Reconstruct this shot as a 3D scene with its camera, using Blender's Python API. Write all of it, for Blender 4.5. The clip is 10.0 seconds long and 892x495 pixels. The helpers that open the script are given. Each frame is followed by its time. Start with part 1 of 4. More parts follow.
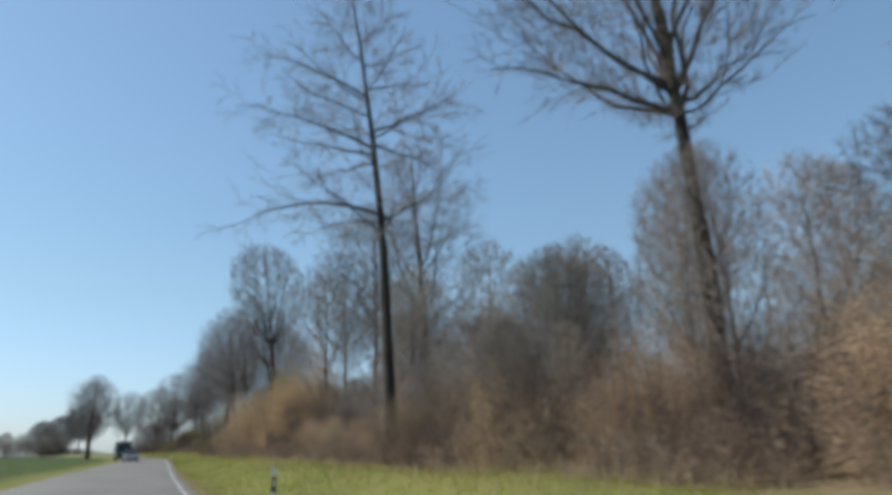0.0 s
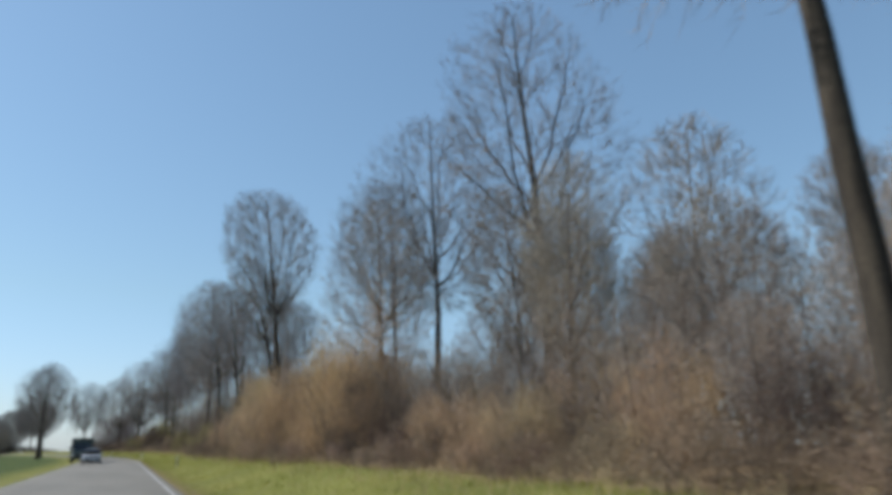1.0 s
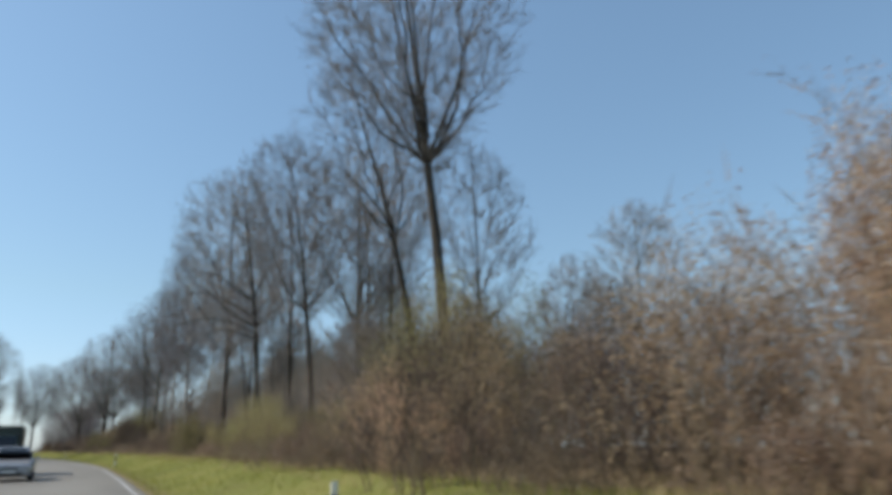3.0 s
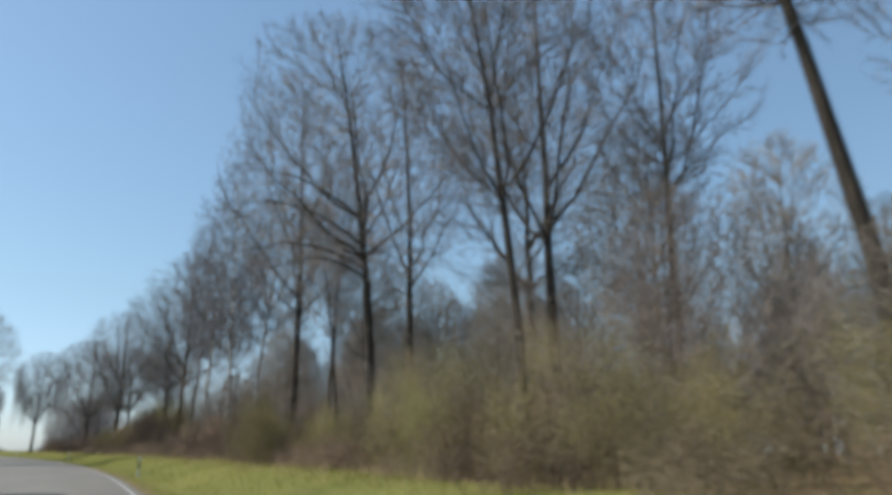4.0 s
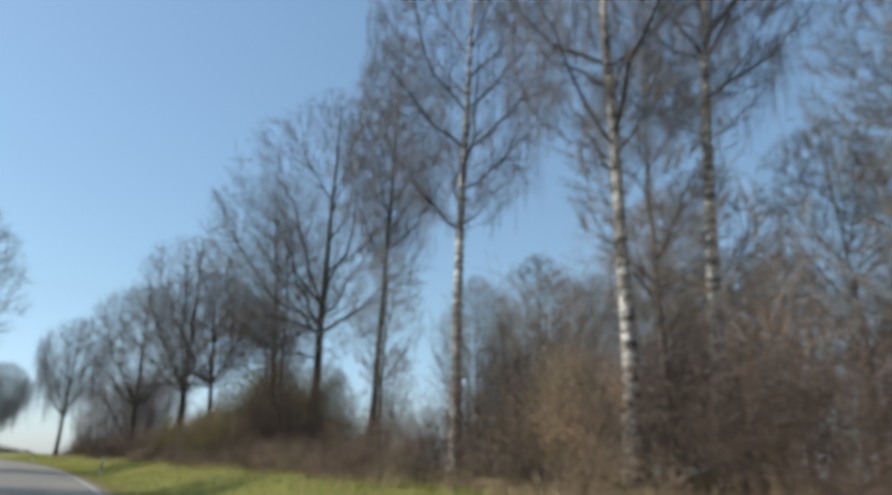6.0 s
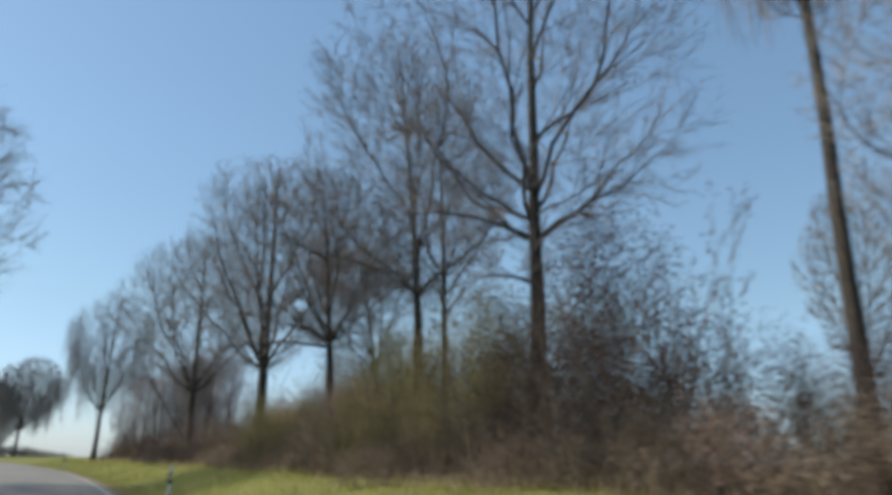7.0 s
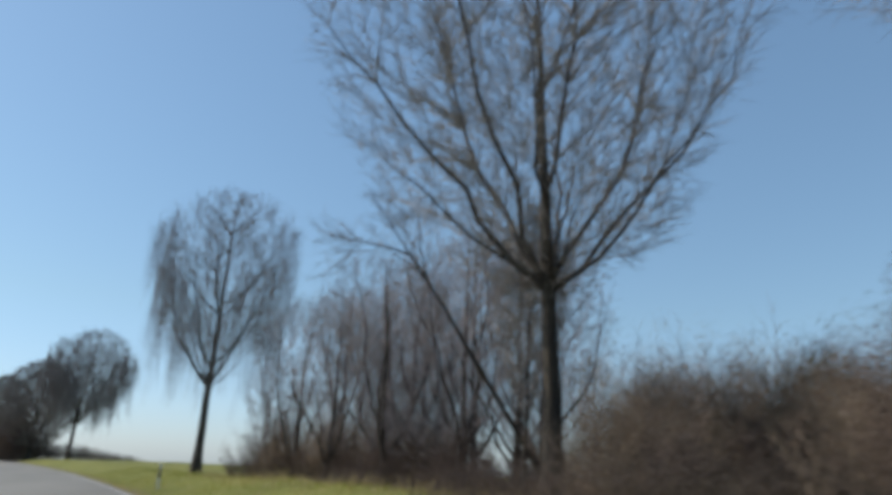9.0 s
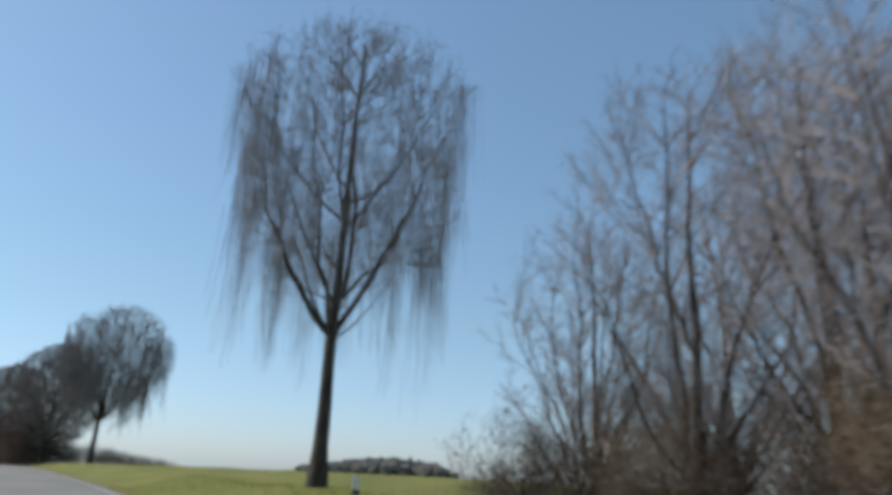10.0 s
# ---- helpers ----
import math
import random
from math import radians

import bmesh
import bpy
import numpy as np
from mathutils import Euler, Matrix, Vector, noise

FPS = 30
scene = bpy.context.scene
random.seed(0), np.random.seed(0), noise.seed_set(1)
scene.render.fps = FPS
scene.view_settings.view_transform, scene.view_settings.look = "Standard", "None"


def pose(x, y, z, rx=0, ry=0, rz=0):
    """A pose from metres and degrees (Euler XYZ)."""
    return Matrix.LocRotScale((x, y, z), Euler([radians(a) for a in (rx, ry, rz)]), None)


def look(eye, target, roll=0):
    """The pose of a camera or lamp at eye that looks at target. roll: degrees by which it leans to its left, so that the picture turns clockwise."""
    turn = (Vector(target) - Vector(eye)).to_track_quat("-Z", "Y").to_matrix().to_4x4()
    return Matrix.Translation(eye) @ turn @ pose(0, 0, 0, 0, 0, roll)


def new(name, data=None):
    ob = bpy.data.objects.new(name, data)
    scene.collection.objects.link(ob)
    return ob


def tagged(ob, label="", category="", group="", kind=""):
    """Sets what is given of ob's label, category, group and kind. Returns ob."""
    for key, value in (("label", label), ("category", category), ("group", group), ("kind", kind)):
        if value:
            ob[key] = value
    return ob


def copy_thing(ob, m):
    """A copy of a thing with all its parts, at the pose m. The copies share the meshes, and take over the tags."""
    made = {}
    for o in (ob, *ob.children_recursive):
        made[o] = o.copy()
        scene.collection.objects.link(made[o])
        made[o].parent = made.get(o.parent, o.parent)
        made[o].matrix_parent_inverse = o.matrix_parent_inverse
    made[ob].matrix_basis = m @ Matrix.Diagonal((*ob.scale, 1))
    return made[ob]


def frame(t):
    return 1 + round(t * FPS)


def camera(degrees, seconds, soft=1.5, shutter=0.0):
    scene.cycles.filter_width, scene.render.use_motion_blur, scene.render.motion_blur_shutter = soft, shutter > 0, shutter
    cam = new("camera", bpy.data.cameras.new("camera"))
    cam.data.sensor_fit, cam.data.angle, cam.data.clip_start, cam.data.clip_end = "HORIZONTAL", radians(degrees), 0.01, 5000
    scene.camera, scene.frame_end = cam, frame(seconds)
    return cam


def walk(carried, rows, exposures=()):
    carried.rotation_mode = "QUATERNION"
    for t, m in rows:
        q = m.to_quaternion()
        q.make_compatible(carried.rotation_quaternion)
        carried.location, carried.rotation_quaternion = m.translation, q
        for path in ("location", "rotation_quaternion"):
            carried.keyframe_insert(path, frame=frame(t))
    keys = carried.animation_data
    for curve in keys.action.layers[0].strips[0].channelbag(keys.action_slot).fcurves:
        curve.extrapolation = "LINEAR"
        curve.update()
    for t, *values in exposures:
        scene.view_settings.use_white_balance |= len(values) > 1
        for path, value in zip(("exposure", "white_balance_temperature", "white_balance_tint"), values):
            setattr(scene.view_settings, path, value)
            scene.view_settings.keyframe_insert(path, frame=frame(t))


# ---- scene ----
cam = camera(66.0, 10.0, soft=5.0, shutter=0.15)
PATH = [
    (0.0, (0.000, 0.000, 1.282), (3.799, 8.819, 4.074), -0.75),
    (0.5, (-0.260, 9.726, 1.341), (3.729, 18.479, 4.077), -1.00),
    (1.0, (-0.551, 19.593, 1.435), (3.682, 28.225, 4.186), -0.78),
    (1.5, (-0.427, 29.705, 1.434), (3.997, 38.236, 4.200), -0.73),
    (2.0, (-0.010, 39.972, 1.424), (4.520, 48.458, 4.156), -0.84),
    (2.5, (0.310, 50.792, 1.367), (4.924, 59.228, 4.112), -0.67),
    (4.0, (1.384, 83.776, 1.365), (5.872, 92.256, 4.184), 0.15),
    (4.5, (1.798, 95.150, 1.367), (6.121, 103.694, 4.250), 1.04),
    (5.0, (2.038, 106.570, 1.331), (6.280, 115.124, 4.305), 1.47),
    (5.5, (2.147, 117.533, 1.229), (6.256, 126.142, 4.227), 1.74),
    (6.0, (2.034, 127.999, 1.196), (5.998, 136.670, 4.211), 1.93),
    (7.5, (-0.031, 157.997, 1.277), (3.431, 166.905, 4.223), 0.77),
    (8.0, (-1.405, 168.063, 1.341), (1.878, 177.020, 4.340), 1.67),
    (8.5, (-2.850, 178.264, 1.346), (0.267, 187.267, 4.383), 2.08),
    (9.0, (-4.263, 188.711, 1.317), (-1.286, 197.750, 4.387), 2.33),
    (9.5, (-5.817, 199.487, 1.254), (-2.967, 208.552, 4.369), 2.53),
    (10.0, (-7.689, 210.074, 1.150), (-4.951, 219.166, 4.286), 2.64),
]
walk(cam, [(t, look(eye, target, roll)) for t, eye, target, roll in PATH],
     exposures=[(0.0, 0.15, 6450, 9), (4.2, 0.25, 6650, 9), (6.0, 0.25, 6650, 9), (8.0, 0.12, 6500, 9), (10.0, 0.05, 6400, 9)])

# ---- world, sun ----
SUN_LEFT, SUN_UP = 62.0, 40.0
world = bpy.data.worlds.new("world")
scene.world = world
world.use_nodes = True
wt = world.node_tree
sky = wt.nodes.new("ShaderNodeTexSky")
sky.sky_type, sky.sun_disc = "NISHITA", False
sky.sun_elevation, sky.sun_rotation = radians(SUN_UP), radians(-SUN_LEFT)
sky.air_density, sky.dust_density, sky.ozone_density = 1.3, 0.5, 5.0
haze = wt.nodes.new("ShaderNodeGamma")  # thin haze evens out the sky
haze.inputs[1].default_value = 0.7
cool = wt.nodes.new("ShaderNodeMix")
cool.data_type, cool.blend_type = "RGBA", "MULTIPLY"
cool.inputs[0].default_value = 1.0
way = wt.nodes.new("ShaderNodeTexCoord")
split = wt.nodes.new("ShaderNodeSeparateXYZ")
tint = wt.nodes.new("ShaderNodeValToRGB")  # pale blue-white haze all round the horizon
for e, (p, c) in zip(tint.color_ramp.elements, ((0.0, (0.87, 1.05, 1.40, 1)), (0.2, (0.88, 1.02, 1.10, 1)))):
    e.position, e.color = p, c
wt.links.new(way.outputs["Generated"], split.inputs[0])
wt.links.new(split.outputs[2], tint.inputs[0])
wt.links.new(tint.outputs[0], cool.inputs[7])
wt.links.new(sky.outputs[0], haze.inputs[0])
wt.links.new(haze.outputs[0], cool.inputs[6])
wt.links.new(cool.outputs[2], wt.nodes["Background"].inputs[0])
wt.nodes["Background"].inputs[1].default_value = 0.187
sun = new("sun", bpy.data.lights.new("sun", "SUN"))
sun.data.energy, sun.data.angle, sun.data.color = 4.6, radians(0.5), (1.0, 0.94, 0.85)
sun.matrix_world = look((-math.sin(radians(SUN_LEFT)) * math.cos(radians(SUN_UP)) * 100,
                         math.cos(radians(SUN_LEFT)) * math.cos(radians(SUN_UP)) * 100,
                         math.sin(radians(SUN_UP)) * 100), (0, 0, 0))


# ---- materials ----
def material(name, stops, scale=6.0, rough=0.9, bump=0.3, fine=60.0, stretch=(1, 1, 1), vary=0.0, hue=0.0, thin=0.0):
    """Two scales of noise over a ramp of colours; vary and hue: change from object to object."""
    m = bpy.data.materials.new(name)
    m.use_nodes = True
    t = m.node_tree
    bsdf = t.nodes["Principled BSDF"]
    coord = t.nodes.new("ShaderNodeTexCoord")
    mapping = t.nodes.new("ShaderNodeMapping")
    mapping.inputs["Scale"].default_value = stretch
    t.links.new(coord.outputs["Object"], mapping.inputs[0])
    big, small = t.nodes.new("ShaderNodeTexNoise"), t.nodes.new("ShaderNodeTexNoise")
    big.inputs["Scale"].default_value, small.inputs["Scale"].default_value = scale, fine
    big.inputs["Detail"].default_value, small.inputs["Detail"].default_value = 4, 3
    for n in (big, small):
        t.links.new(mapping.outputs[0], n.inputs["Vector"])
    mix = t.nodes.new("ShaderNodeMath")
    mix.operation = "MULTIPLY_ADD"
    mix.inputs[1].default_value = 0.45
    t.links.new(small.outputs["Fac"], mix.inputs[0])
    half = t.nodes.new("ShaderNodeMath")
    half.operation = "MULTIPLY"
    half.inputs[1].default_value = 0.55
    t.links.new(big.outputs["Fac"], half.inputs[0])
    t.links.new(half.outputs[0], mix.inputs[2])
    ramp = t.nodes.new("ShaderNodeValToRGB")
    while len(ramp.color_ramp.elements) < len(stops):
        ramp.color_ramp.elements.new(0.5)
    for e, (p, c) in zip(ramp.color_ramp.elements, stops):
        e.position, e.color = p, (*c, 1)
    t.links.new(mix.outputs[0], ramp.inputs[0])
    colour = ramp.outputs[0]
    if vary or hue:
        info = t.nodes.new("ShaderNodeObjectInfo")
        hsv = t.nodes.new("ShaderNodeHueSaturation")
        for socket, amount, middle in (("Value", vary, 1.0), ("Hue", hue, 0.5)):
            rng = t.nodes.new("ShaderNodeMapRange")
            rng.inputs[3].default_value, rng.inputs[4].default_value = middle - amount, middle + amount
            if socket == "Hue":
                w = t.nodes.new("ShaderNodeMath")
                w.operation = "MULTIPLY"
                w.inputs[1].default_value = 7.31
                fr = t.nodes.new("ShaderNodeMath")
                fr.operation = "FRACT"
                t.links.new(info.outputs["Random"], w.inputs[0])
                t.links.new(w.outputs[0], fr.inputs[0])
                t.links.new(fr.outputs[0], rng.inputs[0])
            else:
                t.links.new(info.outputs["Random"], rng.inputs[0])
            t.links.new(rng.outputs[0], hsv.inputs[socket])
        t.links.new(colour, hsv.inputs["Color"])
        colour = hsv.outputs[0]
    t.links.new(colour, bsdf.inputs["Base Color"])
    bsdf.inputs["Roughness"].default_value = rough
    bsdf.inputs["Specular IOR Level"].default_value = 0.25
    if bump:
        b = t.nodes.new("ShaderNodeBump")
        b.inputs["Strength"].default_value = bump
        b.inputs["Distance"].default_value = 0.03
        t.links.new(mix.outputs[0], b.inputs["Height"])
        t.links.new(b.outputs[0], bsdf.inputs["Normal"])
    if thin:  # light shines through thin leaves and twigs
        glow = t.nodes.new("ShaderNodeBsdfTranslucent")
        both = t.nodes.new("ShaderNodeMixShader")
        both.inputs[0].default_value = thin
        t.links.new(colour, glow.inputs["Color"])
        t.links.new(bsdf.outputs[0], both.inputs[1])
        t.links.new(glow.outputs[0], both.inputs[2])
        t.links.new(both.outputs[0], next(n for n in t.nodes if n.type == "OUTPUT_MATERIAL").inputs["Surface"])
    return m


def plain(name, c, rough=0.5, metal=0.0):
    m = bpy.data.materials.new(name)
    m.use_nodes = True
    b = m.node_tree.nodes["Principled BSDF"]
    b.inputs["Base Color"].default_value, b.inputs["Roughness"].default_value, b.inputs["Metallic"].default_value = (*c, 1), rough, metal
    return m


BARK = material("bark", [(0.3, (0.016, 0.013, 0.011)), (0.5, (0.042, 0.035, 0.028)), (0.7, (0.10, 0.082, 0.062))], 2.0, bump=0.8, fine=22, stretch=(3, 3, 0.6), vary=0.2)
LIMB = material("limb_bark", [(0.3, (0.028, 0.024, 0.021)), (0.7, (0.09, 0.074, 0.062))], 2.0, bump=0.4, fine=20, vary=0.2)
TWIG = material("twig_bark", [(0.3, (0.152, 0.135, 0.126)), (0.7, (0.332, 0.293, 0.268))], 0.7, bump=0, fine=9, vary=0.2, hue=0.012)
BIRCH = material("birch_bark", [(0.43, (0.03, 0.026, 0.024)), (0.49, (0.30, 0.27, 0.24)), (0.55, (0.66, 0.63, 0.58)), (0.75, (0.74, 0.71, 0.66))], 1.6, bump=0.4, fine=9, stretch=(1, 1, 3.5))
BIRCH_TWIG = material("birch_twig", [(0.3, (0.13, 0.116, 0.116)), (0.7, (0.29, 0.258, 0.25))], 0.7, bump=0, fine=9)
STEM = material("shrub_stem", [(0.3, (0.075, 0.055, 0.038)), (0.7, (0.20, 0.155, 0.105))], 1.2, bump=0, fine=12, vary=0.22, hue=0.012)
SPRAY = material("shrub_twig", [(0.3, (0.174, 0.128, 0.0905)), (0.7, (0.36, 0.278, 0.199))], 0.8, bump=0, fine=10, vary=0.25, hue=0.016, thin=0.33)
DEAD = material("dry_leaf", [(0.3, (0.27, 0.185, 0.105)), (0.5, (0.42, 0.295, 0.165)), (0.7, (0.54, 0.405, 0.24))], 1.5, bump=0, fine=8, vary=0.36, hue=0.012, thin=0.33)
OLIVE = material("spring_leaf", [(0.3, (0.108, 0.096, 0.045)), (0.5, (0.2, 0.174, 0.08)), (0.7, (0.325, 0.28, 0.134))], 1.5, bump=0, fine=8, vary=0.36, hue=0.015, thin=0.33)
BRAMBLE = material("bramble_leaf", [(0.3, (0.355, 0.245, 0.158)), (0.55, (0.615, 0.446, 0.281)), (0.8, (0.71, 0.608, 0.393))], 1.5, bump=0, fine=8, vary=0.36, hue=0.02, thin=0.33)
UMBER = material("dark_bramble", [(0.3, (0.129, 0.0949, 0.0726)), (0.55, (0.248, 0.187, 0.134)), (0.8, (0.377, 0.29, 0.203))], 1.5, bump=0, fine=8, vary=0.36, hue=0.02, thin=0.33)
HAZE = material("hazel_catkin", [(0.3, (0.19, 0.153, 0.118)), (0.7, (0.37, 0.298, 0.225))], 1.5, bump=0, fine=8, vary=0.25, hue=0.02, thin=0.33)
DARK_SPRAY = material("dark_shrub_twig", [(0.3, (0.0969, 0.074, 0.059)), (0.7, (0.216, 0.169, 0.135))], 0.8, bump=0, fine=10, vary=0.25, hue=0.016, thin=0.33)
# dark brown of some bushes, and shade of hedge hollows put into the colour
DARK_LEAF = material("dark_shaded_leaf", [(0.3, (0.0414, 0.0321, 0.03)), (0.55, (0.0835, 0.0626, 0.0535)), (0.8, (0.138, 0.108, 0.0869))], 1.5, bump=0, fine=8, vary=0.36, hue=0.02, thin=0.33)
WILLOW = material("willow_leaf", [(0.3, (0.15, 0.141, 0.064)), (0.5, (0.265, 0.242, 0.11)), (0.7, (0.385, 0.338, 0.18))], 1.5, bump=0, fine=8, vary=0.36, hue=0.015, thin=0.33)
WOOD_TWIG = material("wood_twig", [(0.3, (0.185, 0.16, 0.138)), (0.7, (0.365, 0.318, 0.272))], 0.7, bump=0, fine=9, vary=0.25, hue=0.014)
WOOD_BARK = material("wood_bark", [(0.3, (0.05, 0.043, 0.037)), (0.5, (0.115, 0.1, 0.083)), (0.7, (0.21, 0.18, 0.145))], 2.0, bump=0.8, fine=22, stretch=(3, 3, 0.6), vary=0.3)
STOOL_TWIG = material("hazel_twig", [(0.3, (0.186, 0.16, 0.162)), (0.7, (0.38, 0.33, 0.325))], 0.7, bump=0, fine=9, vary=0.2)
BLADE = material("grass_blade", [(0.3, (0.125, 0.151, 0.0246)), (0.5, (0.235, 0.243, 0.0448)), (0.68, (0.40, 0.345, 0.123))], 0.35, bump=0, fine=5, thin=0.33)
DRY = material("dry_grass", [(0.3, (0.3, 0.228, 0.108)), (0.7, (0.576, 0.468, 0.264))], 0.5, bump=0, fine=6, thin=0.33)
ASPHALT = material("asphalt", [(0.3, (0.135, 0.124, 0.108)), (0.5, (0.185, 0.172, 0.15)), (0.7, (0.235, 0.218, 0.19))], 0.35, rough=0.75, bump=0.35, fine=70, stretch=(1, 0.25, 1))
PAINT = material("road_paint", [(0.3, (0.24, 0.238, 0.23)), (0.5, (0.42, 0.415, 0.4)), (0.7, (0.58, 0.575, 0.56))], 1.2, rough=0.6, bump=0.1, fine=30)
FAR_LEAF = material("far_wood", [(0.3, (0.06, 0.06, 0.0525)), (0.7, (0.144, 0.131, 0.112))], 0.05, bump=0, fine=0.4)
WHITE = plain("white_plastic", (0.75, 0.75, 0.72), 0.45)
BLACK = plain("black_plastic", (0.015, 0.015, 0.015), 0.5)
GLASSY = plain("reflector", (0.75, 0.72, 0.62), 0.12)
SILVER = plain("silver_paint", (0.32, 0.33, 0.35), 0.25, 0.3)
DARK_PAINT = plain("dark_green_paint", (0.016, 0.028, 0.024), 0.3)
WINDOW = plain("dark_window", (0.012, 0.014, 0.016), 0.06)
RUBBER = plain("tyre_rubber", (0.02, 0.02, 0.02), 0.85)
ALLOY = plain("alloy", (0.45, 0.45, 0.46), 0.3, 0.8)
LAMP = plain("lamp_glass", (0.8, 0.8, 0.8), 0.1)
PLATE = plain("plate_white", (0.7, 0.7, 0.68), 0.4)


def ground_material():
    m = bpy.data.materials.new("ground")
    m.use_nodes = True
    t = m.node_tree
    bsdf = t.nodes["Principled BSDF"]
    coord = t.nodes.new("ShaderNodeTexCoord")
    def noise_node(scale, detail=5):
        n = t.nodes.new("ShaderNodeTexNoise")
        n.inputs["Scale"].default_value, n.inputs["Detail"].default_value = scale, detail
        t.links.new(coord.outputs["Object"], n.inputs["Vector"])
        return n
    def ramp(src, stops):
        r = t.nodes.new("ShaderNodeValToRGB")
        while len(r.color_ramp.elements) < len(stops):
            r.color_ramp.elements.new(0.5)
        for e, (p, c) in zip(r.color_ramp.elements, stops):
            e.position, e.color = p, (*c, 1)
        t.links.new(src, r.inputs[0])
        return r.outputs[0]
    def mix(fac, a, b, kind="MIX"):
        x = t.nodes.new("ShaderNodeMix")
        x.data_type, x.blend_type = "RGBA", kind
        if isinstance(fac, float):
            x.inputs[0].default_value = fac
        else:
            t.links.new(fac, x.inputs[0])
        t.links.new(a, x.inputs[6])
        t.links.new(b, x.inputs[7])
        return x.outputs[2]
    wide, mid, fine = noise_node(0.25), noise_node(2.2), noise_node(28, 3)
    left_field = t.nodes.new("ShaderNodeAttribute")
    left_field.attribute_name = "left_field"
    grass = ramp(wide.outputs[0], [(0.3, (0.075, 0.10, 0.02)), (0.5, (0.135, 0.155, 0.032)), (0.7, (0.21, 0.20, 0.055))])
    straw = ramp(fine.outputs[0], [(0.35, (0.09, 0.10, 0.025)), (0.65, (0.36, 0.31, 0.12))])
    grass = mix(0.4, grass, straw)
    # darker green tone, mixed in left of the road
    young = ramp(mid.outputs[0], [(0.3, (0.035, 0.062, 0.018)), (0.7, (0.085, 0.115, 0.035))])
    grass = mix(left_field.outputs["Fac"], grass, young)
    soil = ramp(mid.outputs[0], [(0.3, (0.10, 0.072, 0.045)), (0.55, (0.20, 0.145, 0.09)), (0.75, (0.28, 0.21, 0.13))])
    litter = t.nodes.new("ShaderNodeAttribute")
    litter.attribute_name = "litter"
    edge = t.nodes.new("ShaderNodeMath")
    edge.operation = "ADD"
    t.links.new(litter.outputs["Fac"], edge.inputs[0])
    spread = t.nodes.new("ShaderNodeMapRange")
    spread.inputs[1].default_value, spread.inputs[2].default_value = 0.3, 0.7
    spread.inputs[3].default_value, spread.inputs[4].default_value = -0.3, 0.3
    t.links.new(mid.outputs[0], spread.inputs[0])
    t.links.new(spread.outputs[0], edge.inputs[1])
    edge.use_clamp = True
    t.links.new(mix(edge.outputs[0], grass, soil), bsdf.inputs["Base Color"])
    bsdf.inputs["Roughness"].default_value = 0.95
    bsdf.inputs["Specular IOR Level"].default_value = 0.1
    b = t.nodes.new("ShaderNodeBump")
    b.inputs["Strength"].default_value, b.inputs["Distance"].default_value = 0.6, 0.08
    t.links.new(fine.outputs[0], b.inputs["Height"])
    t.links.new(b.outputs[0], bsdf.inputs["Normal"])
    return m


GROUND = ground_material()


# ---- mesh helpers ----
def mesh_from(name, verts, faces, mat, smooth=False, second=None, first=0):
    """A mesh from arrays: faces is (n, 3) or (n, 4)."""
    me = bpy.data.meshes.new(name)
    verts, faces = np.asarray(verts, np.float32).reshape(-1, 3), np.asarray(faces, np.int32)
    k = faces.shape[1]
    me.vertices.add(len(verts))
    me.vertices.foreach_set("co", verts.ravel())
    me.loops.add(faces.size)
    me.loops.foreach_set("vertex_index", faces.ravel())
    me.polygons.add(len(faces))
    me.polygons.foreach_set("loop_start", np.arange(0, faces.size, k, dtype=np.int32))
    me.polygons.foreach_set("use_smooth", np.full(len(faces), smooth))
    me.update(calc_edges=True)
    me.materials.append(mat)
    if second:
        me.materials.append(second)
        me.polygons.foreach_set("material_index", (np.arange(len(faces)) >= first).astype(np.int32))
    return me


def part(name, bm, mat, parent, label=""):
    """Link a bmesh as one mesh object under a thing or a part."""
    me = bpy.data.meshes.new(name)
    bm.to_mesh(me)
    bm.free()
    me.materials.append(mat)
    ob = new(name, me)
    ob.parent = parent
    return tagged(ob, label)


def part_mesh(name, me, parent, label=""):
    ob = new(name, me)
    ob.parent = parent
    return tagged(ob, label)


def unit(v):
    return v / np.maximum(np.linalg.norm(v, axis=-1, keepdims=True), 1e-9)


def side_axes(d):
    ref = np.where(np.abs(d[..., 2:3]) > 0.9, np.array([1.0, 0, 0]), np.array([0, 0, 1.0]))
    e1 = unit(np.cross(d, ref))
    return e1, np.cross(d, e1)


def tubes(pts, rad, sides):
    """Tapered tubes along N polylines of K points: vertices and quads."""
    n, k, _ = pts.shape
    e1, e2 = side_axes(unit(pts[:, -1] - pts[:, 0]))
    a = np.arange(sides) * 2 * np.pi / sides
    ring = np.cos(a)[None, :, None] * e1[:, None] + np.sin(a)[None, :, None] * e2[:, None]
    v = pts[:, :, None] + rad[:, :, None, None] * ring[:, None]
    i = np.arange(n)[:, None, None] * k * sides
    j = np.arange(k - 1)[None, :, None] * sides
    s = np.arange(sides)[None, None]
    s2 = (s + 1) % sides
    f = np.stack([i + j + s, i + j + s2, i + j + sides + s2, i + j + sides + s], -1)
    return v.reshape(-1, 3), f.reshape(-1, 4)


